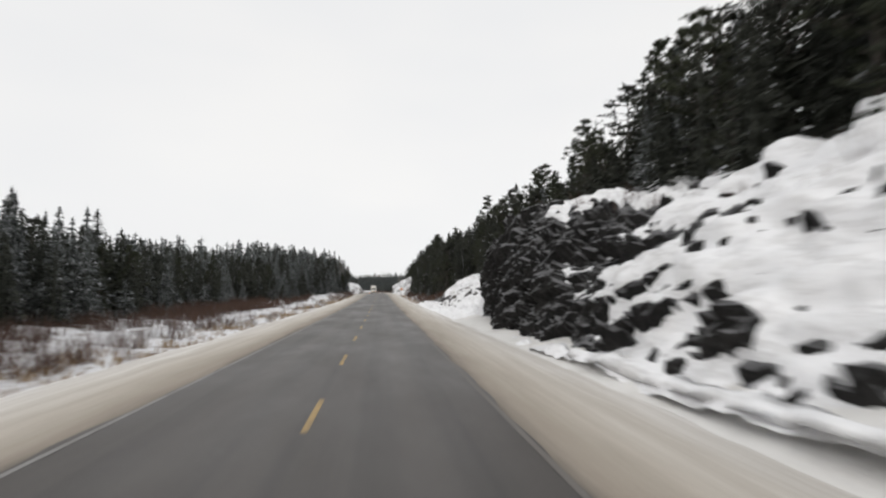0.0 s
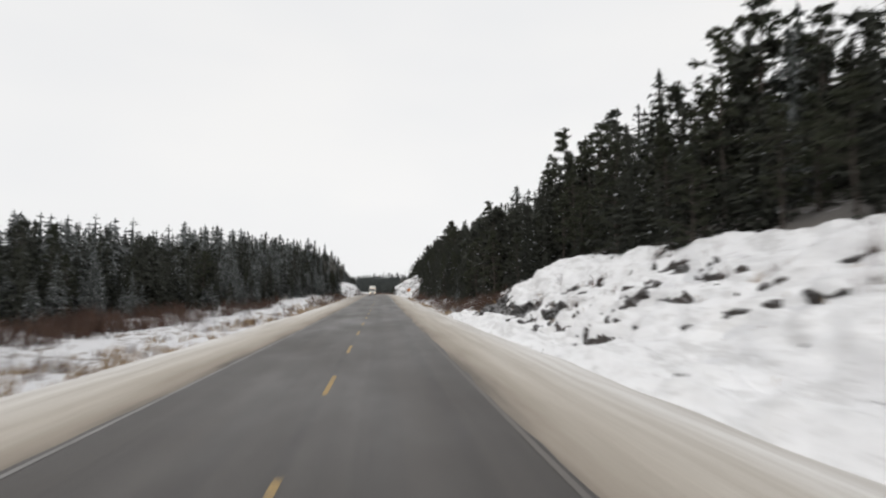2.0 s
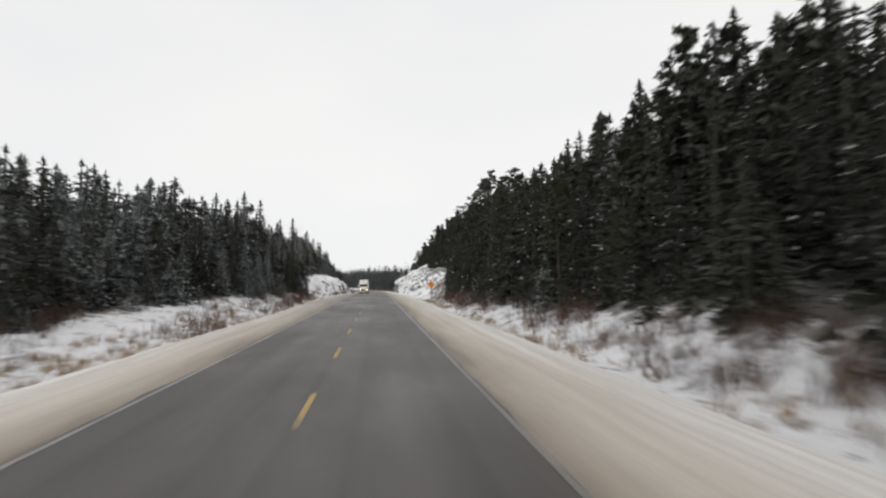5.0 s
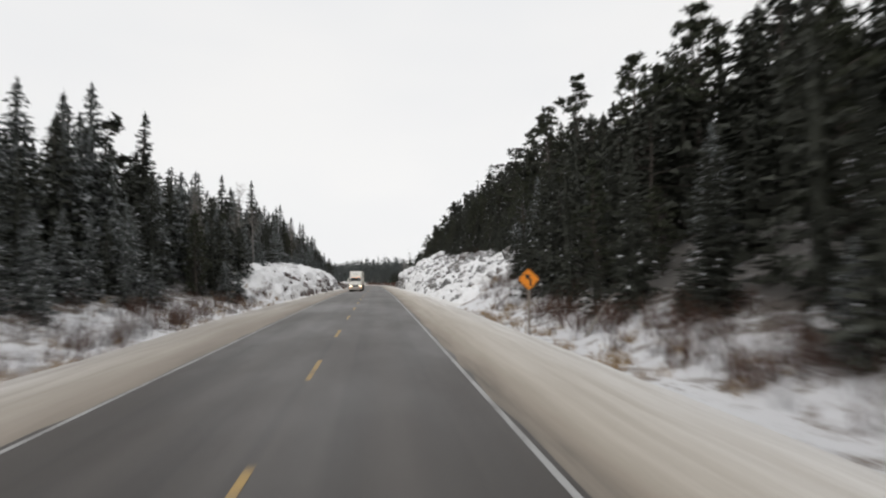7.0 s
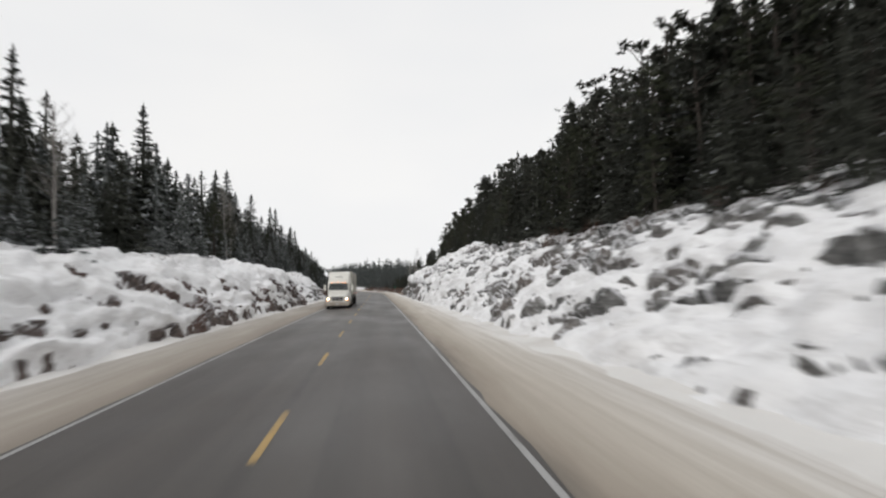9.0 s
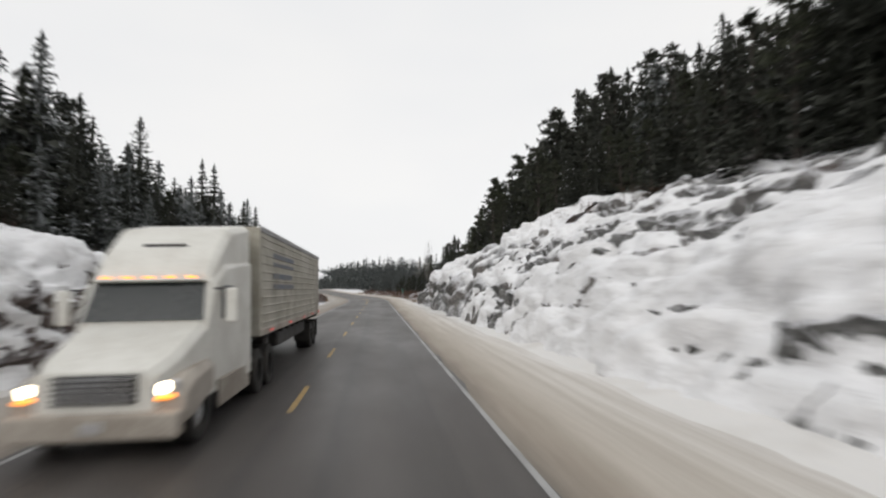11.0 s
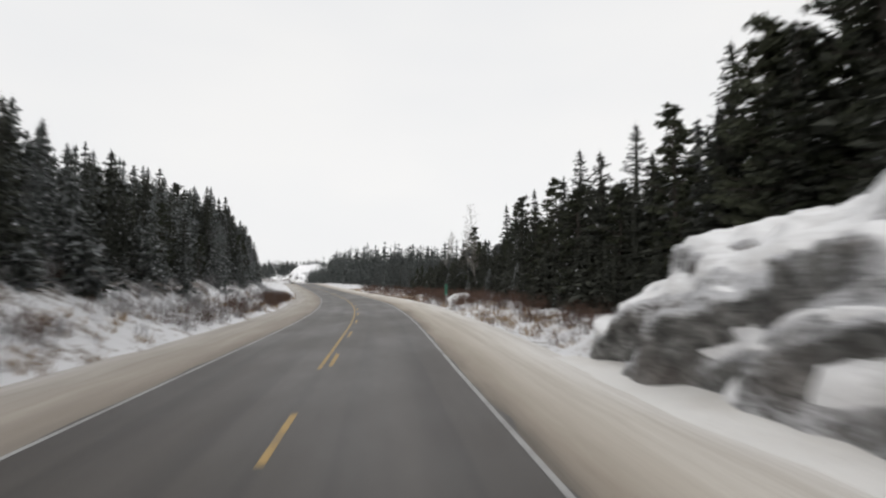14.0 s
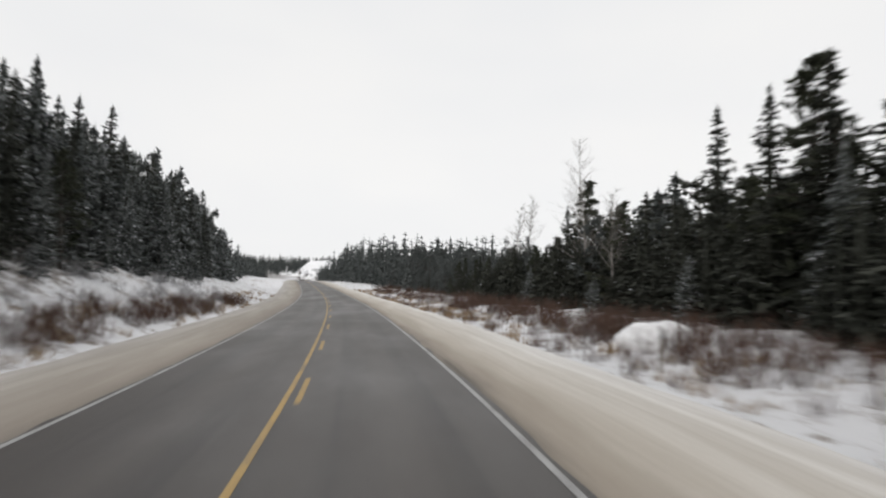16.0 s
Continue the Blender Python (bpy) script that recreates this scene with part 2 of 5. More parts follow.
RIMED = twig_material("rimed_twigs", (0.16, 0.15, 0.15), (0.50, 0.50, 0.51))
GRASS = twig_material("dead_grass", (0.16, 0.105, 0.06), (0.42, 0.31, 0.19))
YELLOW = line_material("yellow_line_paint", (0.42, 0.28, 0.10))
WHITE = line_material("white_line_paint", (0.38, 0.38, 0.375), 0.5)
WHITE_SANDED = line_material("sanded_white_line_paint", (0.38, 0.38, 0.375), 0.92)


# ---------------------------------------------------------------- the plan: line, level and cross-section of the road
BENDS = ((0, 0), (384, 0), (424, 0.083), (455, 0.112), (485, 0.135), (535, 0.165), (620, 0.185), (800, 0.175), (3000, 0.17))
GRADES = ((-200, 0), (0, 0), (50, 0.003), (100, 0.007), (150, 0.011), (200, 0.013), (235, 0.008), (260, 0.003), (290, 0), (470, 0), (520, 0.012), (620, 0.022), (680, 0.0), (760, -0.004), (1000, 0.006), (3000, 0))
HALF = 3.7
S = np.arange(-120.0, 2400.0, 1.0)
turn = np.interp(S, *zip(*BENDS))
X0 = np.concatenate(([0], np.cumsum(-np.sin((turn[1:] + turn[:-1]) / 2))))
Y0 = -120 + np.concatenate(([0], np.cumsum(np.cos((turn[1:] + turn[:-1]) / 2))))
grade = np.interp(S, *zip(*GRADES))
Z0 = np.concatenate(([0], np.cumsum((grade[1:] + grade[:-1]) / 2)))
Z0 -= np.interp(0, S, Z0)


def road_z(u, s):
    """Height of the road's surface: crowned on the straight, tilted inwards on the bend."""
    k = np.clip((np.asarray(s) - 372) / 45, 0, 1) * np.clip((700 - np.asarray(s)) / 80, 0, 1)
    cu = np.clip(u, -9, 9)
    return np.interp(s, S, Z0) + (1 - k) * -0.02 * np.abs(cu) + k * 0.034 * cu


def place(u, s):
    """World x, y of the point u metres to the right of the road's middle at s metres."""
    a = np.interp(s, S, turn)
    return np.interp(s, S, X0) + np.cos(a) * u, np.interp(s, S, Y0) + np.sin(a) * u


# ground height over the road, by distance from the middle, at stations along the road
RIGHT, LEFT = [], []


def section(bank, s, *points):
    """One cross-section of a bank: distances from the road's middle and heights."""
    bank.append((s, points))


section(RIGHT, -60, (4, -.4), (8.3, -.2), (10.5, 2.4), (13, 4.2), (16, 5.5), (20, 7.2), (32, 11), (70, 15))
section(RIGHT, 20, (4, -.4), (8.5, -.2), (10.5, 2.7), (13, 5.0), (16, 6.5), (20, 7.9), (32, 11), (70, 15))
section(RIGHT, 30, (4, -.4), (8.8, -.2), (10.3, 3.8), (12, 6.3), (13, 6.8), (16, 7.6), (20, 8.4), (32, 12), (70, 15))
section(RIGHT, 36, (4, -.4), (8.9, -.2), (10.2, 4.6), (12, 7.2), (13, 7.5), (16, 8.1), (20, 8.8), (32, 12), (70, 15))
section(RIGHT, 43, (4, -.4), (9.4, -.2), (10.1, 5.4), (11.8, 7.9), (13, 8.2), (16, 8.6), (20, 9.2), (32, 12), (70, 15))
section(RIGHT, 49, (4, -.4), (9.6, -.2), (10.2, 5.6), (12, 8.3), (13, 8.6), (16, 8.9), (20, 9.5), (32, 12), (70, 15))
section(RIGHT, 54, (4, -.4), (10.5, -.2), (12.2, 1.0), (14, 2.2), (17, 4.0), (20, 5.5), (32, 10), (70, 14))
section(RIGHT, 100, (4, -.4), (10.3, -.2), (12, 1.2), (14, 2.8), (17, 4.4), (20, 5.6), (32, 10), (70, 14))
section(RIGHT, 116, (4, -.4), (9.5, -.4), (11, 0), (13, .8), (16, 2.2), (20, 4.4), (32, 10), (70, 14))
section(RIGHT, 130, (4, -.4), (8.5, -.5), (10.5, -.7), (13, .5), (16, 1.8), (20, 4.2), (32, 10), (70, 15))
section(RIGHT, 215, (4, -.4), (8.5, -.5), (10.5, -.5), (13, .6), (16, 2), (20, 4.6), (32, 11), (70, 16))
section(RIGHT, 236, (4, -.4), (8.7, -.2), (11, 1.6), (13, 3), (16, 4.8), (20, 6.4), (32, 11), (70, 16))
section(RIGHT, 265, (4, -.4), (8.4, -.2), (11, 2.2), (14, 4.2), (17.5, 5.7), (20, 6.7), (32, 11.5), (70, 17))
section(RIGHT, 296, (4, -.4), (8.3, -.2), (10.5, 2.5), (13.5, 4.9), (17, 6.4), (20, 7.4), (32, 12), (70, 17))
section(RIGHT, 308, (4, -.4), (8.2, -.2), (10.4, 2.6), (13.5, 5.3), (17, 7.3), (20, 8.4), (32, 13), (70, 17))
section(RIGHT, 325, (4, -.4), (8.1, -.2), (10, 2.8), (13, 5.6), (17, 8.1), (20, 9.2), (32, 13.5), (70, 17))
section(RIGHT, 338, (4, -.4), (8.1, -.2), (9.7, 2.9), (12.4, 5.3), (17, 7.4), (20, 8.5), (32, 13), (70, 17))
section(RIGHT, 354.0, (4, -.4), (8.2, -.2), (9.2, 3.0), (10.6, 4.5), (14, 5.6), (20, 7.4), (32, 12), (70, 15))
section(RIGHT, 357.5, (4, -.4), (8.3, -.2), (9.0, 2.3), (10.4, 3.2), (14, 4.8), (20, 7), (32, 10), (70, 13))
section(RIGHT, 364, (4, -.4), (8.3, -.2), (9.0, 2.2), (10.4, 3.0), (14, 4.4), (20, 6.4), (32, 9), (70, 11))
section(RIGHT, 374, (4, -.4), (8.6, -.3), (9.4, 1.5), (10.6, 2.1), (14, 2.8), (20, 3.6), (32, 5), (70, 7))
section(RIGHT, 381, (4, -.4), (8.8, -.5), (10.5, -.6), (13, -.4), (16, 0), (20, .4), (32, 1.2), (70, 3))
section(RIGHT, 600, (4, -.4), (8.8, -.5), (10.5, -.8), (13, -.6), (16, -.2), (20, .2), (32, 1.0), (70, 3))
section(RIGHT, 900, (4, -.4), (8.8, -.3), (10.5, -.2), (13, .4), (16, 1), (20, 2), (32, 4), (70, 8))

section(LEFT, -60, (4, -.4), (8, -.4), (10, -.9), (14, -1.0), (20, -.7), (28, -.3), (45, .8), (80, 5))
section(LEFT, 150, (4, -.4), (8, -.4), (10, -.9), (14, -1.0), (20, -.6), (28, .2), (45, 2.5), (80, 6))
section(LEFT, 190, (4, -.4), (8, -.4), (10, -.7), (14, .2), (17, 1), (20, 1.8), (45, 7), (80, 9))
section(LEFT, 232, (4, -.4), (8, -.4), (10, -.3), (13, .6), (16, 1.8), (20, 3), (45, 8), (80, 10))
section(LEFT, 246, (4, -.4), (7.8, -.3), (9, 1.3), (11, 2.4), (13, 3.1), (20, 4.6), (45, 9), (80, 11))
section(LEFT, 305, (4, -.4), (7.7, -.3), (8.8, 2.2), (10.5, 3.8), (13, 4.6), (20, 5.8), (45, 10), (80, 12))
section(LEFT, 314, (4, -.4), (7.8, -.3), (9.5, .8), (11.5, 1.8), (14, 3.0), (20, 5), (45, 10), (80, 12))
section(LEFT, 320, (4, -.4), (7.7, -.3), (9.2, 1.6), (11, 2.9), (13, 3.6), (20, 5.5), (45, 10), (80, 12))
section(LEFT, 337, (4, -.4), (7.7, -.3), (9.2, 1.9), (11, 3.3), (13, 4.1), (20, 5.8), (45, 11), (80, 13))
section(LEFT, 347, (4, -.4), (8, -.4), (10, .4), (12, 1.5), (14, 2.8), (20, 5.6), (45, 12), (80, 14))
section(LEFT, 430, (4, -.4), (8, -.4), (10, .3), (12, 1.4), (14, 2.7), (20, 5.6), (45, 12), (80, 14))
section(LEFT, 480, (4, -.4), (8, -.4), (10, 0), (12, .8), (14, 1.7), (20, 3.6), (45, 8), (80, 11))
section(LEFT, 560, (4, -.4), (8, -.4), (10, -.4), (12, -.2), (14, 0), (20, .8), (45, 3), (80, 6))
section(LEFT, 900, (4, -.4), (8, -.3), (10, -.2), (12, 0), (14, .4), (20, 1), (45, 4), (80, 9))


# where the woods begin, by distance from the road's middle
FRONT_R = ((-60, 15.5), (40, 15.5), (48, 17), (54, 17.5), (100, 17), (116, 15), (130, 13.5), (212, 13.2), (222, 13.6), (236, 15), (250, 16.5), (262, 18), (330, 18), (355, 18), (374, 18), (384, 19), (400, 18), (420, 19), (435, 21), (520, 20), (700, 16), (1200, 16))
FRONT_L = ((-60, 23), (120, 25), (150, 22), (175, 18), (195, 16), (206, 14.6), (216, 14.2), (234, 12.3), (241, 12.5), (248, 14.5), (310, 14.5), (345, 14.5), (354, 15.2), (362, 14.6), (373, 13.2), (400, 13), (434, 13.3), (447, 15.6), (460, 15.3), (500, 18), (620, 24), (900, 26), (1200, 26))


def banks(u, s, table):
    u, s = np.broadcast_arrays(np.asarray(u, float), np.asarray(s, float))
    stations = [r[0] for r in table]
    ring = np.stack([np.interp(u, [p[0] for p in prof], [p[1] for p in prof]) for _, prof in table])
    i = np.clip(np.searchsorted(stations, s) - 1, 0, len(stations) - 2)
    st = np.array(stations, float)
    f = np.clip((s - st[i]) / (st[i + 1] - st[i]), 0, 1)
    f = f * f * (3 - 2 * f)
    lo, hi = np.take_along_axis(ring, i[None], 0)[0], np.take_along_axis(ring, (i + 1)[None], 0)[0]
    return lo * (1 - f) + hi * f


def height(u, s):
    """Height of the land at u, s."""
    u, s = np.broadcast_arrays(np.asarray(u, float), np.asarray(s, float))
    return road_z(u, s) + np.where(u > 0, banks(np.abs(u), s, RIGHT), banks(np.abs(u), s, LEFT))


def smooth_noise(x, y, seed=0):
    """Value noise in two dimensions, -1 to 1."""
    def rnd(i, j):
        h = np.sin(i * 127.1 + j * 311.7 + seed * 74.7) * 43758.5453
        return (h - np.floor(h)) * 2 - 1
    xi, yi = np.floor(x), np.floor(y)
    fx, fy = x - xi, y - yi
    fx, fy = fx * fx * (3 - 2 * fx), fy * fy * (3 - 2 * fy)
    return (rnd(xi, yi) * (1 - fx) + rnd(xi + 1, yi) * fx) * (1 - fy) + (rnd(xi, yi + 1) * (1 - fx) + rnd(xi + 1, yi + 1) * fx) * fy


def fbm(x, y, seed=0, octaves=4):
    out, amp = 0, 1.0
    for o in range(octaves):
        out = out + amp * smooth_noise(x * 2 ** o, y * 2 ** o, seed + o * 7)
        amp *= 0.5
    return out


def mesh_object(name, verts, faces, mats, index=None, parent=None, smooth=False, uv=None):
    me = bpy.data.meshes.new(name)
    me.from_pydata(np.asarray(verts, float).tolist(), [], np.asarray(faces).tolist() if not isinstance(faces, list) else faces)
    for m in mats if isinstance(mats, (list, tuple)) else [mats]:
        me.materials.append(m)
    if index is not None:
        me.polygons.foreach_set("material_index", np.asarray(index, np.int32))
    if smooth:
        me.polygons.foreach_set("use_smooth", np.ones(len(me.polygons), bool))
    if uv is not None:
        layer = me.uv_layers.new(name="road")
        loops = np.empty(len(me.loops), np.int32)
        me.loops.foreach_get("vertex_index", loops)
        layer.data.foreach_set("uv", np.asarray(uv, np.float32)[loops].ravel())
    me.update()
    ob = new(name, me)
    ob.parent = parent
    return ob


def grid_faces(rows, cols):
    a = np.arange((rows - 1) * (cols - 1))
    i = a // (cols - 1) * cols + a % (cols - 1)
    return np.stack([i, i + 1, i + cols + 1, i + cols], 1)


def part(name, bm, material, parent, label=""):
    """Links a bmesh as one mesh object under a thing or a part."""
    me = bpy.data.meshes.new(name)
    bm.normal_update()
    bm.to_mesh(me)
    bm.free()
    me.materials.append(material)
    ob = new(name, me)
    ob.parent = parent
    return tagged(ob, label)


# ---------------------------------------------------------------- ground
ROCKS = (("R", -25, 52), ("R", 76, 116), ("R", 228, 376), ("L", 240, 312), ("L", 317, 343))


def rock_zone(u, s):
    m = np.zeros(np.broadcast(u, s).shape)
    for side, a, b in ROCKS:
        lat = u if side == "R" else -u
        m = np.maximum(m, np.clip((s - a) / 3, 0, 1) * np.clip((b - s) / 3, 0, 1) * np.clip((lat - 8.1) / 0.5, 0, 1) * np.clip((19 - lat) / 2, 0, 1))
    return m


gx = np.unique(np.concatenate([-np.geomspace(70, 2600, 26), np.arange(-70, -26, 1.6), np.arange(-26, 26, 0.7), np.arange(26, 70, 1.8), np.geomspace(70, 2600, 26)]))
gy = np.unique(np.concatenate([[-300, -150, -80], np.arange(-40, 520, 1.0), np.arange(520, 760, 3.0), np.geomspace(760, 3400, 34)]))
GX, GY = np.meshgrid(gx, gy)
flat = np.stack([GX.ravel(), GY.ravel()], 1)
near = np.empty(len(flat), int)
cs = np.stack([X0, Y0], 1)
for a in range(0, len(flat), 8000):
    d = (flat[a:a + 8000, None, 0] - cs[None, ::4, 0]) ** 2 + (flat[a:a + 8000, None, 1] - cs[None, ::4, 1]) ** 2
    near[a:a + 8000] = d.argmin(1) * 4
dx, dy = flat[:, 0] - X0[near], flat[:, 1] - Y0[near]
gu = dx * np.cos(turn[near]) + dy * np.sin(turn[near])
gs = S[near] - dx * np.sin(turn[near]) + dy * np.cos(turn[near])
gs = np.clip(gs, -119, 2390)
gz = height(gu, gs)
rough = np.clip((np.abs(gu) - 8) / 6, 0, 1)
gz += rough * (0.28 * fbm(flat[:, 0] / 5, flat[:, 1] / 5, 3) + 0.10 * fbm(flat[:, 0] / 1.3, flat[:, 1] / 1.3, 5, 2))
zone = rock_zone(gu, gs)
gz = gz * (1 - zone) + zone * np.minimum(gz - 1.1, height(gu - np.sign(gu) * 1.6, gs) - 0.8)
far = np.clip((flat[:, 1] - 820) / 500, 0, 1)
gz += far * far * (3 - 2 * far) * 16 * (1 + 0.5 * smooth_noise(flat[:, 0] / 260, flat[:, 1] / 260, 9)) * np.clip((np.abs(gu) - 12) / 60, 0, 1)
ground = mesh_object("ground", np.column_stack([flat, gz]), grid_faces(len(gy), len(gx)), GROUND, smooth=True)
# needle litter and bare twigs under the trees, where less snow reaches the ground; the mask also carries painted shade
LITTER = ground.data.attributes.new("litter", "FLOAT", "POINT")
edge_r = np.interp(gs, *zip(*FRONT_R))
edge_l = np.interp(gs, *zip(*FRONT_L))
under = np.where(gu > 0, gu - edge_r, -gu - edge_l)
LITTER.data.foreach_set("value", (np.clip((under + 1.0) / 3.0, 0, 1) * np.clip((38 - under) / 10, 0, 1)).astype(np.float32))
tagged(ground, "snow-covered ground with dead grass showing through", "ground", kind="structure")

# ---------------------------------------------------------------- road, shoulders, lines
sr = np.concatenate([np.arange(-60, 620, 2.0), np.arange(620, 1300, 5.0)])


def ribbon(name, us, lift, mat, stations, smooth=True, parent=None):
    us = np.asarray(us, float)
    U, SS = np.meshgrid(us, stations)
    x, y = place(U, SS)
    z = road_z(U, SS) + np.asarray(lift)
    return mesh_object(name, np.stack([x.ravel(), y.ravel(), z.ravel()], 1), grid_faces(len(stations), len(us)), mat, smooth=smooth, parent=parent, uv=np.stack([U.ravel(), SS.ravel()], 1))


road = tagged(ribbon("road", (-4.25, -3.7, -1.9, 0, 1.9, 3.7, 4.25), 0.0, ASPHALT, sr), "grey salted asphalt of a two-lane highway", "road", kind="structure")
fine = np.arange(-60, 640, 1.0)
for side in (-1, 1):
    us = np.array([3.70, 3.95, 4.4, 5.2, 6.2, 7.2, 8.0, 8.9])
    U, SS = np.meshgrid(us, fine)
    wave = 0.04 * fbm(SS / 3.0, U / 1.2, 11 + side, 3) * np.clip((U - 4.1) / 1.2, 0, 1)
    wave += 0.05 * smooth_noise(SS / 9, U * 0, 21 + side) * np.clip((U - 4.6) / 1.5, 0, 1)
    lift = np.array([-0.012, 0.012, 0.04, 0.06, 0.05, 0.02, -0.10, -0.45])[None] + wave
    lift += 0.008 * fbm(SS / 1.5, U * 0 + 3, 31 + side, 3) * np.clip((4.5 - U) / 0.4, 0, 1)
    sh = ribbon("shoulder", side * us, lift, SHOULDER, fine)
    tagged(sh, "packed roadside snow browned by road sand", "shoulder", kind="structure")
far_s = np.arange(638, 1300, 6.0)
for side in (-1, 1):
    tagged(ribbon("shoulder", side * np.array([3.95, 5.6, 7.2, 8.9]), np.array([-0.012, 0.06, 0.02, -0.45]), SHOULDER, far_s), "packed roadside snow browned by road sand", "shoulder", kind="structure")

for side in (-1, 1):
    tagged(ribbon("edge_line", (side * HALF - 0.055, side * HALF + 0.055), 0.006, WHITE if side < 0 else WHITE_SANDED, sr, parent=road), "worn white edge line")
tagged(ribbon("solid_centre_line", (-0.19, -0.08), 0.006, YELLOW, np.arange(372, 900, 3.0), parent=road), "solid yellow no-passing line")
for k in range(-3, 66):
    a = 10.1 + 9.06 * k
    c = 0.13 if a > 368 else 0.0
    ribbon("centre_dash", (c - 0.06, c + 0.06), 0.006, YELLOW, np.linspace(a, a + 3.0, 4), parent=road)

# ---------------------------------------------------------------- rock cuts
def cells(P, seed):
    """Cellular noise in 3D: per point the nearest cell's random numbers and the gap between nearest and second."""
    base = np.floor(P)
    best, second = np.full(len(P), 9.0), np.full(len(P), 9.0)
    rnd = np.zeros((len(P), 4))
    loc = np.zeros((len(P), 3))
    for i in (-1, 0, 1):
        for j in (-1, 0, 1):
            for k in (-1, 0, 1):
                c = base + (i, j, k)
                h = [np.sin(c @ np.array(w) + seed) * 43758.5453 for w in ((127.1, 311.7, 74.7), (269.5, 183.3, 246.1), (113.5, 271.9, 124.6), (419.2, 371.9, 68.2), (92.7, 151.3, 333.1), (211.3, 97.7, 187.9), (57.1, 223.7, 301.3))]
                h = [v - np.floor(v) for v in h]
                q = c + np.stack(h[:3], 1)
                d = np.abs(P - q) ** 3
                d = d.sum(1) ** (1 / 3)
                win = d < best
                second = np.where(win, best, np.minimum(second, d))
                best = np.where(win, d, best)
                rnd[win] = np.stack(h[3:], 1)[win]
                loc[win] = (P - q)[win]
    return rnd, loc, second - best


def box_blur(a, n):
    for axis in (0, 1):
        pad = np.concatenate([np.repeat(a.take([0], axis), n, axis), a, np.repeat(a.take([-1], axis), n, axis)], axis)
        c = np.cumsum(pad, axis)
        c = np.concatenate([np.zeros_like(c.take([0], axis)), c], axis)
        m = a.shape[axis]
        a = (c.take(range(2 * n + 1, 2 * n + 1 + m), axis) - c.take(range(0, m), axis)) / (2 * n + 1)
    return a


def outcrop(label, side, s0, s1, u_out, mat, snow, block, seed, step=0.27, soft=1.0, fine=72, calm=1.0):
    """A blasted rock face: a blocky surface over the bank's profile, and the snow that lies in its hollows."""
    ss = np.arange(s0, s1 + step, step)
    t = np.linspace(0, 1, fine)
    u_in = 7.7
    prof = np.empty((len(ss), len(t), 2))
    dense = np.linspace(u_in, u_out, 240)
    for i, s in enumerate(ss):
        z = height(side * dense, np.full(240, s)) - road_z(0, s)
        arc = np.concatenate([[0], np.cumsum(np.hypot(np.diff(dense), np.diff(z)))])
        prof[i, :, 0] = np.interp(t * arc[-1], arc, dense)
        prof[i, :, 1] = np.interp(t * arc[-1], arc, z)
    tang = np.gradient(prof, axis=1)
    tang /= np.linalg.norm(tang, axis=2, keepdims=True) + 1e-9
    nrm = np.stack([-tang[..., 1], tang[..., 0]], 2)
    SS = np.repeat(ss[:, None], len(t), 1)
    P = np.stack([prof[..., 0], SS, prof[..., 1]], 2).reshape(-1, 3)
    skew = P.copy()
    skew[:, 1] += 0.55 * P[:, 2]
    skew[:, 2] += 0.22 * P[:, 1]
    r1, l1, g1 = cells(skew / np.array((2.6, 3.4, 1.7)) / block, seed)
    r2, l2, _ = cells(skew / np.array((0.9, 1.3, 0.7)) / block, seed + 5)
    r3, l3, _ = cells(skew / np.array((0.42, 0.6, 0.30)) / block, seed + 9)
    d = ((r3[:, 0] - 0.5) * 0.20 + (l3 * (r3[:, 1:] - 0.5)).sum(1) * 0.25) * soft + (r1[:, 0] - 0.5) * 1.25 + (l1 * (r1[:, 1:] - 0.5)).sum(1) * 1.5 + ((r2[:, 0] - 0.5) * 0.55 + (l2 * (r2[:, 1:] - 0.5)).sum(1) * 0.5) * soft
    d = d.reshape(SS.shape) * block * calm
    if soft < 1:
        d = 0.5 * d + 0.5 * box_blur(d, 1) + 0.35 * fbm(SS / 5.0, prof[..., 1] / 2.4 + prof[..., 0] / 5.0, seed + 31, 3)
    d -= 0.16 * (np.minimum(g1, 0.12) < 0.05).reshape(SS.shape)
    edge = np.clip(np.minimum(SS - s0, s1 - SS) / 3.5, 0, 1)
    foot = np.clip(t * 6, 0, 1)[None] * np.clip((1 - t) * 5, 0, 1)[None]
    d = d * (0.25 + 0.75 * edge) * (0.3 + 0.7 * foot) - 0.7 * (1 - edge)

    def surface(off):
        q = prof + nrm * off[..., None]
        x, y = place(side * q[..., 0], SS)
        return np.stack([x, y, q[..., 1] + road_z(0, SS) - 0.9 * np.clip(1 - t * 10, 0, 1)[None]], 2)

    rock = surface(d)
    gs_, gt_ = np.gradient(rock, axis=0), np.gradient(rock, axis=1)
    up = np.abs(np.cross(gs_, gt_))
    nz = up[..., 2] / (np.linalg.norm(np.cross(gs_, gt_), axis=2) + 1e-9)
    lie = box_blur(d, 2) * 0.65 + box_blur(d, 7) * 0.35
    bias = snow(SS, prof[..., 0], prof[..., 1]) + 0.34 * fbm(SS / 7.0, prof[..., 1] / 3.0 + prof[..., 0] / 3.4, seed + 3, 4) + (0.13 if soft == 1 else 0.2) * fbm(SS / 0.9 + prof[..., 1] * 0.5, prof[..., 1] / 0.6 + prof[..., 0] / 0.7, seed + 6, 3)
    bias += 0.85 * np.clip(box_blur(nz, 1) - 0.62, -0.4, 0.22)
    pillow = surface(lie + bias)
    thing = new("rock_outcrop")
    x, y = place(side * 10.0, (s0 + s1) / 2)
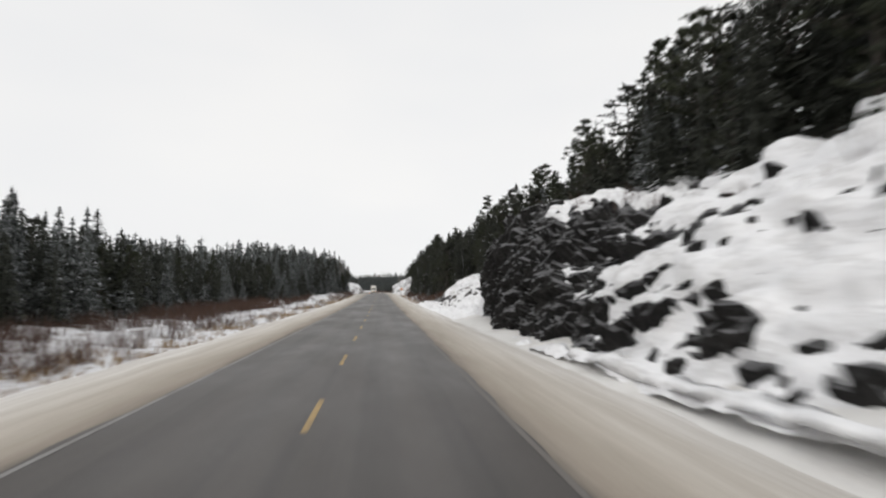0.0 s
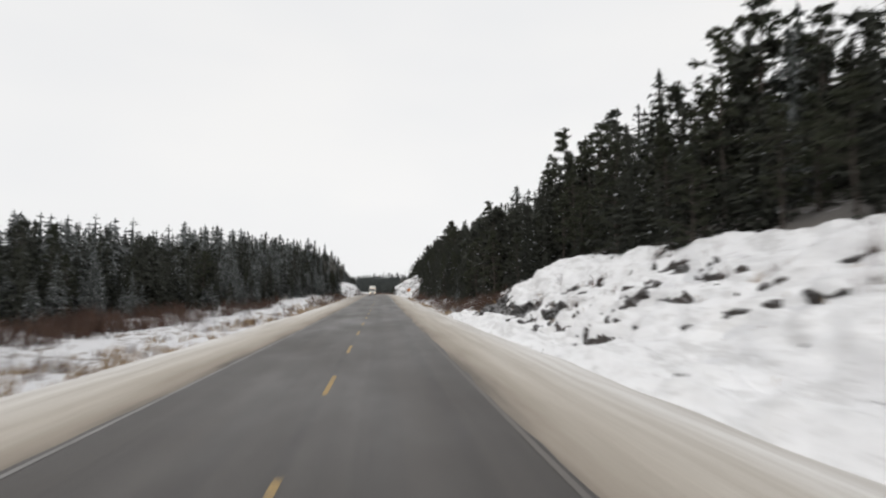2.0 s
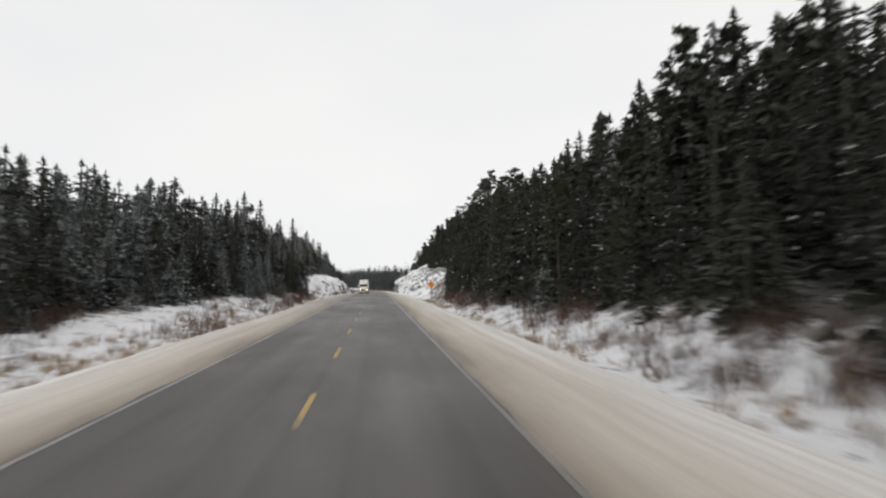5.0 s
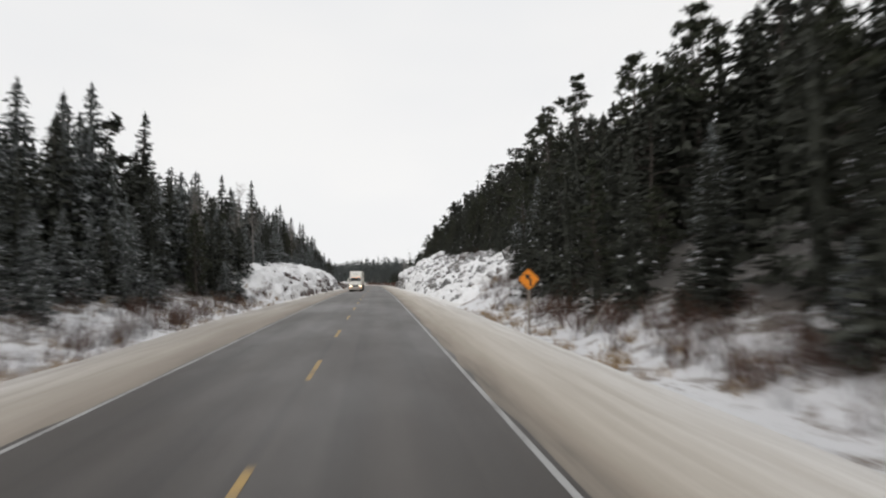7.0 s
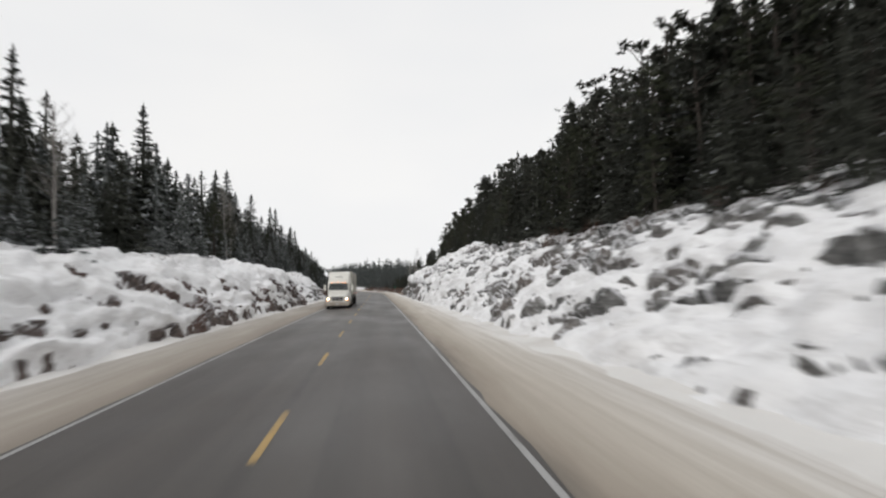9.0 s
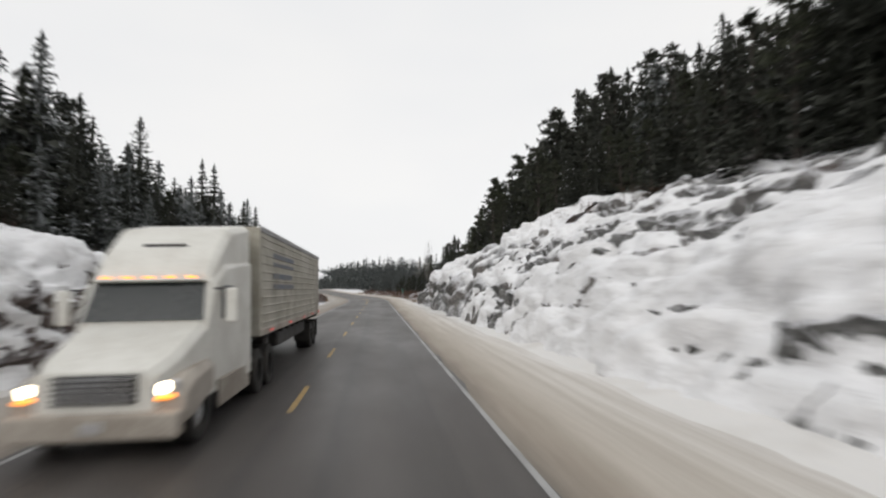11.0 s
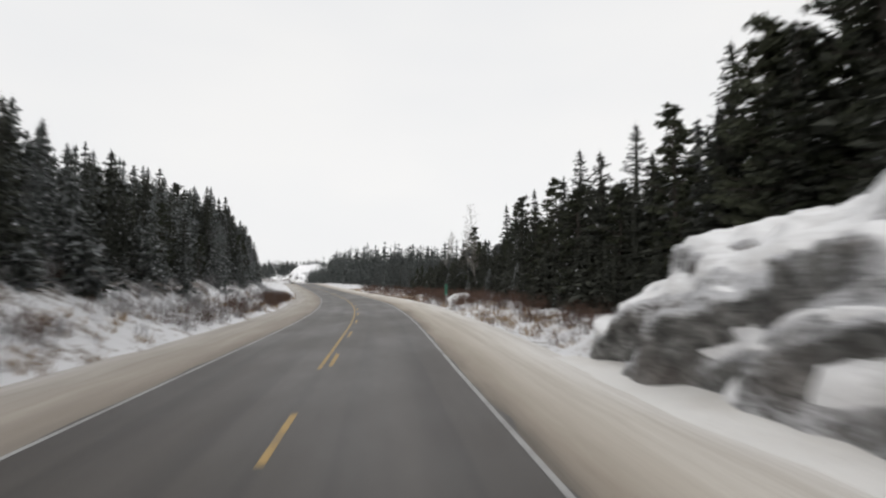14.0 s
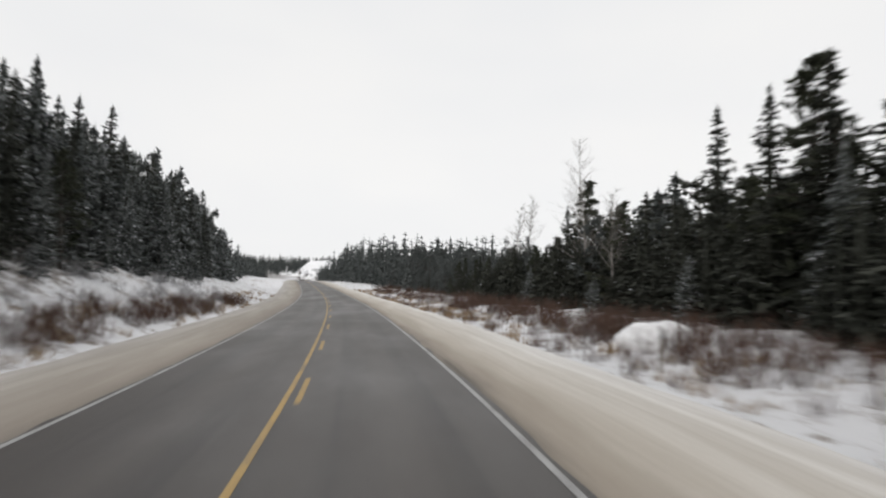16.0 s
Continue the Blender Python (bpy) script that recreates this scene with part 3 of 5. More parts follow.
    thing.location = (x, y, float(height(side * 8.0, (s0 + s1) / 2)))
    tagged(thing, label, "rock outcrop", group="rock cuts beside the road")
    inv = np.array(thing.location)
    f = grid_faces(len(ss), len(t))
    if side > 0:
        f = f[:, ::-1]
    mesh_object("rock_face", rock.reshape(-1, 3) - inv, f, mat, parent=thing, smooth=soft < 1)
    mesh_object("snow_cover", pillow.reshape(-1, 3) - inv, f, ROCK_SNOW, parent=thing, smooth=True)
    return thing


def ramp_s(s, *pts):
    return np.interp(s, [p[0] for p in pts], [p[1] for p in pts])


outcrop("dark rock cut half covered with wind-blown snow", 1, -24, 51.5, 19, DARK_ROCK,
        lambda s, u, z: ramp_s(s, (8, 0.3), (18, 0.22), (22, 0.0), (26, -0.4), (50, -0.6)) + 0.35 * np.clip((u - 11.5) / 3, 0, 1) + 0.5 * np.clip((z - 4.4 - 0.068 * s) / 0.5, 0, 1) * np.clip((u - 11) / 1, 0, 1) - 0.35 * np.clip((s - 28) / 6, 0, 1) * np.clip((3 - z) / 2, 0, 1) + 1.1 * np.clip((0.2 - z) / 0.25, 0, 1), 0.85, 3, step=0.24)
outcrop("long grey granite rock cut with broken snowy ledges", 1, 227, 328, 19.5, GREY_ROCK,
        lambda s, u, z: ramp_s(s, (232, 0.0), (262, 0.06), (285, 0.16), (300, 0.16), (328, 0.1)) + np.interp(z, (0, 2.5, 5.5, 8), (0.28, 0.14, -0.14, -0.12)), 0.72, 11)
outcrop("massive rounded grey granite knob capped with snow", 1, 319, 377, 19.5, GREY_ROCK,
        lambda s, u, z: ramp_s(s, (322, 0.14), (344, 0.12), (349, 0.3), (355, 0.32), (359, 0.27), (375, 0.3)) + (np.interp(z, (0, 1.0, 2.2, 3.0, 3.6, 4.4, 6.0, 7.5), (-0.4, -0.22, -0.25, 0.14, 0.1, -0.25, 0.1, 0.3)) + 0.2 * np.clip((u - 11) / 4, 0, 1)), 1.05, 11, soft=0.85)
outcrop("brown granite rock cut with a snowy top", -1, 239, 319, 15.5, BROWN_ROCK,
        lambda s, u, z: ramp_s(s, (245, 0.2), (262, 0.22), (294, 0.26), (300, 0.0), (313, -0.06)) + 0.45 * np.clip((u - 9.5) / 2.5, 0, 1), 0.9, 17, calm=0.75)
outcrop("low rock knoll almost buried in smooth snow", -1, 316, 345, 15.0, GREY_ROCK,
        lambda s, u, z: ramp_s(s, (318, 0.04), (328, 0.12), (334, 0.22), (342, 0.2)) + 0.2 * np.clip((u - 10.5) / 2, 0, 1), 0.8, 23, soft=0.7, calm=0.6)
outcrop("snow-covered bank with dark broken rocks along its foot", 1, 51, 118, 18.0, MID_ROCK,
        lambda s, u, z: ramp_s(s, (54, 0.5), (78, 0.44), (90, 0.32), (103, 0.14), (108, 0.16), (114, 0.32)) + ramp_s(s, (78, 0), (100, 1)) * np.interp(z, (-0.1, 0.25, 1.0, 1.5, 3), (0.12, -0.42, -0.42, 0.04, 0.22)), 0.5, 29)

# ploughed snow heaped against the foot of the rock cuts
def plough_bank(side, s0, s1, rise, seed):
    us = np.array([7.0, 7.4, 7.9, 8.4, 8.9, 9.4, 10.0, 10.6, 11.4])
    up = np.array([-0.12, 0.05, 0.20, 0.42, 0.66, 0.9, 1.15, 1.35, 1.5])
    ss = np.arange(s0, s1, 0.5)
    U, SS = np.meshgrid(us, ss)
    lump = 0.22 * fbm(SS / 2.6, U / 1.4, seed, 4) * np.clip((U - 7.2) / 1.0, 0, 1)
    ends = np.clip(np.minimum(SS - s0, s1 - SS) / 4, 0, 1)
    rise = rise * np.interp(SS, (5, 30), (2.2, 1.0))
    z = road_z(U, SS) + (up[None] * rise + lump * (0.5 + 0.5 * rise)) * ends - 0.6 * (1 - ends) - 0.06
    x, y = place(side * U, SS)
    f = grid_faces(len(ss), len(us))
    bank = mesh_object("ploughed_snow_bank", np.stack([x.ravel(), y.ravel(), z.ravel()], 1), f if side > 0 else f[:, ::-1], BANK_SNOW, smooth=True)
    return tagged(bank, "ploughed snow heaped along the foot of a rock cut", "snow bank", kind="structure")


plough_bank(1, -40, 56, 0.42, 3)
plough_bank(1, 225, 379, 0.14, 5)
plough_bank(-1, 238, 346, 0.5, 7)

# far snowy hill with a rock cut beyond the bend
bm = bmesh.new()
bmesh.ops.create_icosphere(bm, subdivisions=4, radius=1.0)
for v in bm.verts:
    n1 = noise.noise(v.co * 3.0) * 0.12 + noise.noise(v.co * 9) * 0.04
    v.co *= 1 + n1
    v.co = Vector((v.co.x * 24, v.co.y * 60, max(v.co.z, -0.2) * 20))
for fc in bm.faces:
    fc.material_index = 1 if fc.normal.z < 0.5 and noise.noise(fc.calc_center_median() * 0.22) > 0.02 else 0
hill = part("snowy_hill", bm, SNOW, None)
hill.data.materials.append(GREY_ROCK)
hx, hy = -74, 1010
hill.location = (hx, hy, 6)
tagged(hill, "distant bare hill white with snow", "hill", kind="structure")

# ---------------------------------------------------------------- trees
def tube(points, radii, sides=6):
    """Tapered tube along points: verts, triangles."""
    pts = [Vector(p) for p in points]
    V, F = [], []
    for i, p in enumerate(pts):
        d = (pts[min(i + 1, len(pts) - 1)] - pts[max(i - 1, 0)]).normalized()
        a = d.orthogonal().normalized()
        b = d.cross(a)
        for k in range(sides):
            w = 2 * math.pi * k / sides
            V.append(p + (a * math.cos(w) + b * math.sin(w)) * radii[i])
    for i in range(len(pts) - 1):
        for k in range(sides):
            a, b = i * sides + k, i * sides + (k + 1) % sides
            F += [(a, b, b + sides), (a, b + sides, a + sides)]
    return [tuple(v) for v in V], F


class Soup:
    """Collects triangles with a material index."""

    def __init__(self):
        self.v, self.f, self.m = [], [], []

    def tri(self, a, b, c, m=0):
        n = len(self.v)
        self.v += [tuple(a), tuple(b), tuple(c)]
        self.f.append((n, n + 1, n + 2))
        self.m.append(m)

    def add(self, verts, faces, m=0):
        n = len(self.v)
        self.v += [tuple(v) for v in verts]
        self.f += [tuple(i + n for i in f) for f in faces]
        self.m += [m] * len(faces)

    def arrays(self):
        return np.array(self.v), np.array(self.f), np.array(self.m)


def spruce_crown(seed, h, width, snow, whorls, per, tufts, size=1.0, rings=8, low=0.05):
    """Whorls of drooping boughs, each clothed in many small needle tufts; snow pads lie on some boughs."""
    r = random.Random(seed)
    out = Soup()
    Z = Vector((0, 0, 1))
    taper = r.uniform(0.68, 0.95)
    for w in range(whorls):
        f = max(0.0, (w + r.uniform(-0.4, 0.4)) / whorls)
        f = 1 - (1 - f) ** 1.25
        z = h * (low + (1 - low) * f)
        reach = width * (1 - f) ** taper * r.uniform(0.8, 1.15) * (0.55 + 0.45 * min(1, f * 7 + 0.3)) + 0.07
        n = max(3, round(per * (1 - 0.45 * f)))
        turn0 = r.uniform(0, 6.3)
        for k in range(n):
            L = reach * r.uniform(0.7, 1.12)
            if r.random() < 0.08:
                L *= 0.5
            a = turn0 + 6.283 * k / n + r.uniform(-0.35, 0.35)
            d = Vector((math.cos(a), math.sin(a), 0))
            s = Vector((-d.y, d.x, 0))
            droop = r.uniform(0.15, 0.6) * (1 - 0.75 * f) - 0.1 * f
            lift = r.uniform(0.05, 0.3)
            base = Vector((0, 0, z + r.uniform(-0.15, 0.15)))
            m = max(3, round(tufts * (0.5 + 0.5 * min(1, L / (0.6 * width)))))
            for c in range(m):
                q = (c + r.random()) / m
                q = q ** 0.75
                p = base + d * (L * q) + Z * (L * (-droop * q + lift * q * q))
                sg = r.uniform(-1, 1)
                p += s * (sg * 0.34 * L * (1 - 0.65 * q)) - Z * (abs(sg) * 0.10 * L + r.uniform(0, 0.10) * size)
                e = d * r.uniform(0.3, 1.0) + s * (sg * 0.9 + r.uniform(-0.4, 0.4)) + Z * r.uniform(-0.85, 0.12)
                e = e.normalized() * size * r.uniform(0.30, 0.58) * (0.24 + 0.76 * (1 - f) ** 0.6)
                b = e.cross(Vector((r.gauss(0, 1), r.gauss(0, 1), r.gauss(0, 1) + 1.2))).normalized() * size * r.uniform(0.10, 0.19) * (0.4 + 0.6 * (1 - f) ** 0.6)
                out.tri(p - b - e * 0.25, p + b - e * 0.25, p + e)
            if r.random() < snow:
                q0 = r.uniform(0.4, 0.75)
                p = base + d * (L * q0) + Z * (L * (-droop * q0 + lift * q0 * q0) + 0.03)
                q = p + d * L * r.uniform(0.10, 0.24) - Z * 0.05 * L
                ww = L * r.uniform(0.03, 0.075) + 0.02
                top = (p + q) / 2 + Z * (0.05 + 0.04 * L)
                c1, c2 = (p + q) / 2 + s * ww, (p + q) / 2 - s * ww
                for A, B in ((p, c1), (c1, q), (q, c2), (c2, p)):
                    out.tri(A - Z * 0.02, B - Z * 0.07, top, 1)
    # dense inner foliage round the trunk
    core, n = [], 6
    for j in range(rings + 1):
        f = j / rings
        rad = width * 0.13 * (1 - f) ** 0.8 + 0.02
        core.append([Vector((math.cos(6.283 * k / n) * rad * r.uniform(0.5, 1.3), math.sin(6.283 * k / n) * rad * r.uniform(0.5, 1.3), h * (low + 0.03 + (0.96 - low) * f) + r.uniform(-0.3, 0.3))) for k in range(n)])
    for A, B in zip(core, core[1:]):
        for k in range(n):
            out.tri(A[k], A[(k + 1) % n], B[k])
            out.tri(A[(k + 1) % n], B[(k + 1) % n], B[k])
    tip = Vector((0, 0, h))
    for k in range(7 if rings > 2 else 3):
        a = k * 2.4
        o = Vector((math.cos(a), math.sin(a), 0))
        p = tip - Z * (0.14 * k)
        out.tri(p + Z * 0.35 + o * 0.05, p - Z * 0.12 + o * (0.09 + 0.035 * k), p - Z * 0.16 - Vector((o.y, -o.x, 0)) * (0.07 + 0.02 * k))
    return out.arrays()


def pine_crown(seed, h, width, snow, limbs, clump, low=0.4, big=1.0):
    """An open, uneven crown: limbs with tufts of needles at their ends."""
    r = random.Random(seed)
    out = Soup()
    Z = Vector((0, 0, 1))
    for k in range(limbs):
        f = (k + r.random()) / limbs
        z = h * (low + (1 - low) * f)
        L = width * (0.35 + 0.9 * math.sin(math.pi * min(1, 0.28 + 0.72 * f)) ** 0.8) * r.uniform(0.5, 1.1) * (1 - 0.55 * f ** 3)
        a = r.uniform(0, 6.283)
        d = Vector((math.cos(a), math.sin(a), 0))
        up = r.uniform(-0.05, 0.55)
        base = Vector((0, 0, z))
        end = base + d * L + Z * L * up
        v, fc = tube([base, (base + end) / 2 + Z * L * 0.05, end], [0.05, 0.035, 0.015], 3)
        out.add(v, fc, 2)
        for c in range(r.randint(3, 5)):
            q = base + (end - base) * r.uniform(0.45, 1.05) + Vector((r.gauss(0, 0.22), r.gauss(0, 0.22), r.gauss(0, 0.15))) * (0.5 + 0.4 * L)
            size = r.uniform(0.26, 0.5) * big
            for t in range(clump):
                e = Vector((r.gauss(0, 1), r.gauss(0, 1), r.gauss(0.35, 0.8))).normalized() * size * r.uniform(0.6, 1.25)
                w = e.orthogonal().normalized() * size * 0.32
                w.rotate(Matrix.Rotation(r.uniform(0, 6.3), 3, e.normalized()))
                o = Vector((r.gauss(0, 0.4), r.gauss(0, 0.4), r.gauss(0, 0.22))) * size
                out.tri(q + o - w, q + o + w, q + o + e)
            if r.random() < snow:
                for t in range(4):
                    b1 = t * 1.57
                    e1 = Vector((math.cos(b1), math.sin(b1), 0)) * size * 0.35
                    e2 = Vector((math.cos(b1 + 1.57), math.sin(b1 + 1.57), 0)) * size * 0.35
                    out.tri(q + e1 + Z * size * 0.35, q + e2 + Z * size * 0.35, q + Z * size * 0.62, 1)
    return out.arrays()


def trunk_mesh(seed, h, radius, bend=0.15):
    r = random.Random(seed)
    pts = [(0, 0, -0.6)] + [(r.uniform(-bend, bend) * q, r.uniform(-bend, bend) * q, h * q) for q in (0.15, 0.4, 0.7, 0.97)]
    return tube(pts, [radius * 1.25, radius, radius * 0.75, radius * 0.42, 0.02], 7)


def tree_thing(kind, label, seed, crown, trunk, needles, group, bark=BARK):
    thing = new(kind)
    tagged(thing, label, "tree", group=group)
    v, f, m = crown
    mesh_object("crown", v, f, [needles, BRANCH_SNOW, bark], m, parent=thing)
    mesh_object("trunk", trunk[0], trunk[1], bark, parent=thing, smooth=True)
    thing.location = (0, -200 - seed, -60)
    return thing


SPRUCE_SHAPES = (  # seed, height, width, snow, whorls, fronds
    (1, 14, 2.8, 0.14, 27, 8), (2, 12, 2.4, 0.16, 25, 7), (3, 16, 3.1, 0.12, 29, 8), (4, 10, 2.2, 0.16, 22, 7), (5, 13, 2.1, 0.14, 27, 7),
    (6, 12, 2.5, 0.55, 25, 8), (7, 10, 2.2, 0.65, 22, 8), (8, 14, 2.7, 0.50, 27, 8), (9, 7, 1.9, 0.70, 19, 8))
PINE_SHAPES = ((21, 15, 2.6, 0.05, 36, 17, 0.30), (22, 13, 2.3, 0.05, 32, 17, 0.34), (23, 14, 2.9, 0.10, 40, 17, 0.16),
               (24, 12, 2.0, 0.02, 56, 19, 0.06), (25, 13, 1.8, 0.02, 60, 19, 0.10), (26, 11, 2.1, 0.03, 54, 19, 0.05))
spruces = [spruce_crown(a, h, w * 1.14, sn, round(wh * 1.3), per, 21, 0.80) for a, h, w, sn, wh, per in SPRUCE_SHAPES]
pines = [pine_crown(a, h, w, sn, li, cl, lo, 0.84 if a < 24 else 0.68) for a, h, w, sn, li, cl, lo in PINE_SHAPES]
far_spruces = [spruce_crown(a + 40, h, w * 1.1, sn * (0.2 if a < 6 else 0.5), 24, 7, 6, 1.5, 6) for a, h, w, sn, wh, per in SPRUCE_SHAPES]
far_pines = [pine_crown(a + 40, h, w * 1.1, sn, 22 if a < 24 else 28, 7, lo, 1.0 if a < 24 else 1.25) for a, h, w, sn, li, cl, lo in PINE_SHAPES]
back_spruces = [spruce_crown(a + 60, h, w * 1.1, sn * (0.06 if a < 6 else 0.3), 18, 6, 5, 1.8, 5) for a, h, w, sn, wh, per in SPRUCE_SHAPES]

def stand(seed, s0, s1, depth, gap):
    """Jittered places of trees on both sides: side, s, distance behind the wood's edge, random."""
    r = random.Random(seed)
    out = []
    for side in (-1, 1):
        s = s0
        while s < s1:
            b = 0.0
            while b < depth:
                out.append((side, s + r.uniform(-0.5, 0.5) * gap, b + r.uniform(0, 0.9) * gap, r.random(), r.random(), r.random()))
                b += gap * (1 + b / 19)
            s += gap
    return out


# how high over the road the woods' skyline stands, along the road, and how far behind the wood's edge
SKYLINE_R = ((0, 20.5), (30, 21), (45, 21.3), (60, 18.3), (65, 15.5), (70, 16.3), (95, 22.2), (100, 14.9), (110, 20.4), (115, 19.8), (120, 21.5), (125, 18.1), (140, 15), (155, 16.6), (165, 20.2), (190, 20), (200, 17.2), (205, 17.1), (215, 19.9), (225, 20.3), (230, 19.1), (234, 21.3), (238, 20.3), (245, 19.5), (254, 20.5), (262, 23.2), (265, 26.6), (270, 27.5), (275, 24.8), (285, 27.4), (300, 27.6), (310, 22.7), (320, 24.8), (330, 24.3), (340, 27.3), (355, 28.7), (375, 22.1), (385, 15.6), (390, 15), (425, 13.4), (430, 14.4), (435, 12.8), (445, 12.3), (460, 13.2), (475, 8.8), (525, 10.4), (570, 13.5), (640, 18))
SKYLINE_L = ((0, 10), (55, 11.5), (60, 10.2), (70, 11.8), (75, 9.2), (115, 10.9), (170, 10.6), (190, 14.4), (210, 15.7), (215, 13.5), (225, 17.3), (235, 15.4), (255, 16.2), (270.5, 18.2), (273, 11.5), (283, 11.5), (286, 20.3), (290, 20.8), (305, 15.4), (320, 20.6), (325, 16.8), (335, 19.5), (350, 17.4), (360, 20.6), (365, 18.8), (370, 15.3), (380, 18.1), (390, 14.9), (420, 13.9), (450, 18), (455, 16), (460, 17.8), (470, 17.3), (485, 19.8), (495, 18.7), (515, 22.3), (525, 22.4), (560, 16), (640, 14))
BEHIND_R = ((0, 4), (50, 8), (60, 9), (365, 9), (382, 2.5), (600, 2.5))
BEHIND_L = ((0, 7), (380, 7), (420, 5), (600, 5))


def tree_height(side, s, b, q):
    """Heights of the trees: they rise from the wood's edge to the skyline row, and a few reach it."""
    tops, behind, fronts = (SKYLINE_R, BEHIND_R, FRONT_R) if side > 0 else (SKYLINE_L, BEHIND_L, FRONT_L)
    top, o, front = (float(np.interp(s, *zip(*t_))) for t_ in (tops, behind, fronts))
    u = side * (front + min(b, o + 4))
    limit = 2.4 + (top - 2.4) * abs(u) / (front + o)
    tall = max(limit - float(height(u, s)), 2.5)
    return tall * (0.68 + 0.36 * q ** 0.8 if b > o - 3 else 0.5 + 0.44 * q ** 0.8)


def spot(side, s, off):
    front = float(np.interp(s, *zip(*(FRONT_R if side > 0 else FRONT_L))))
    u = side * (front + off)
    x, y = place(u, s)
    return float(x), float(y), float(height(u, s)), u


# the nearest trees stand as things of their own
KINDS = {}
for i, (a, h, *_rest) in enumerate(SPRUCE_SHAPES):
    lab = "dark spruce tree dusted with snow at the wood's edge" if i < 5 else "spruce tree with boughs laden with snow"
    KINDS[("s", i)] = (tree_thing("spruce_tree", lab, a, spruces[i], trunk_mesh(a, h, 0.16), NEEDLES if i < 5 else FROSTED, "spruces along the road"), h)
for i, (a, h, *_rest) in enumerate(PINE_SHAPES):
    KINDS[("p", i)] = (tree_thing("pine_tree", "tall jack pine with an open ragged crown" if i < 3 else "bushy dark jack pine clothed almost to the ground", a, pines[i], trunk_mesh(a, h, 0.17, 0.3), PINE_NEEDLES, "pines above the road"), h)

r = random.Random(77)
places = stand(5, -6, 560, 27, 2.9)
first, rest = [], []
for p in places:
    (first if p[2] < 4.2 and p[1] < 500 else rest).append(p)
r.shuffle(first)
count = {"s": 0, "p": 0}
used = set()
back = []


def plant(key, at, turned, kx, kz):
    """Sets a tree of that kind in its place: the first one itself, then copies of it."""
    proto = KINDS[key][0]
    m = Matrix.LocRotScale(at, turned, (kx, kx, kz))
    if key in used:
        copy_thing(proto, m @ Matrix.Diagonal((1 / proto.scale.x, 1 / proto.scale.y, 1 / proto.scale.z, 1)))
    else:
        used.add(key)
        proto.matrix_basis = m


def pick(side, s, q, w):
    pine = 0.2 if s < 170 else 0.06
    if side > 0:
        pine = float(np.interp(s, (0, 60, 110, 130, 225, 250, 375, 385), (0.62, 0.62, 0.55, 0.35, 0.30, 0.55, 0.55, 0.42)))
    if q < pine:
        return "p", (3 + int(w * 4.2 % 1 * 2.999) if w < 0.66 or side < 0 or s > 376 else int(w * 9.7 % 1 * 2.999))
    snowy = (0.48 if s < 170 else 0.62) if side < 0 else 0.06
    return ("s", 5 + int(w * 2.999)) if (q * 7.3) % 1 < snowy else ("s", int(w * 4.999))


for side, s, b, q1, q2, q3 in first:
    kind, i = pick(side, s, q1, q3)
    if count[kind] >= (220 if kind == "s" else 140):
        back.append((side, s, b, q1, q2, q3))
        continue
    count[kind] += 1
    proto, h = KINDS[(kind, i)]
    x, y, z, u = spot(side, s, b)
    k = tree_height(side, s, b, q2) / h * ((1.1 if i < 3 else 0.92) if kind == "p" else 1.0)
    lean = Euler((r.gauss(0, 0.02), r.gauss(0, 0.02), q1 * 40))
    k2 = 1.16 if side > 0 and s > 370 else (1.08 if side > 0 else 1.0)
    plant((kind, i), (x, y, z - 0.15), lean, k2 * k * (0.75 + 0.4 * q3) ** 0.5, k)
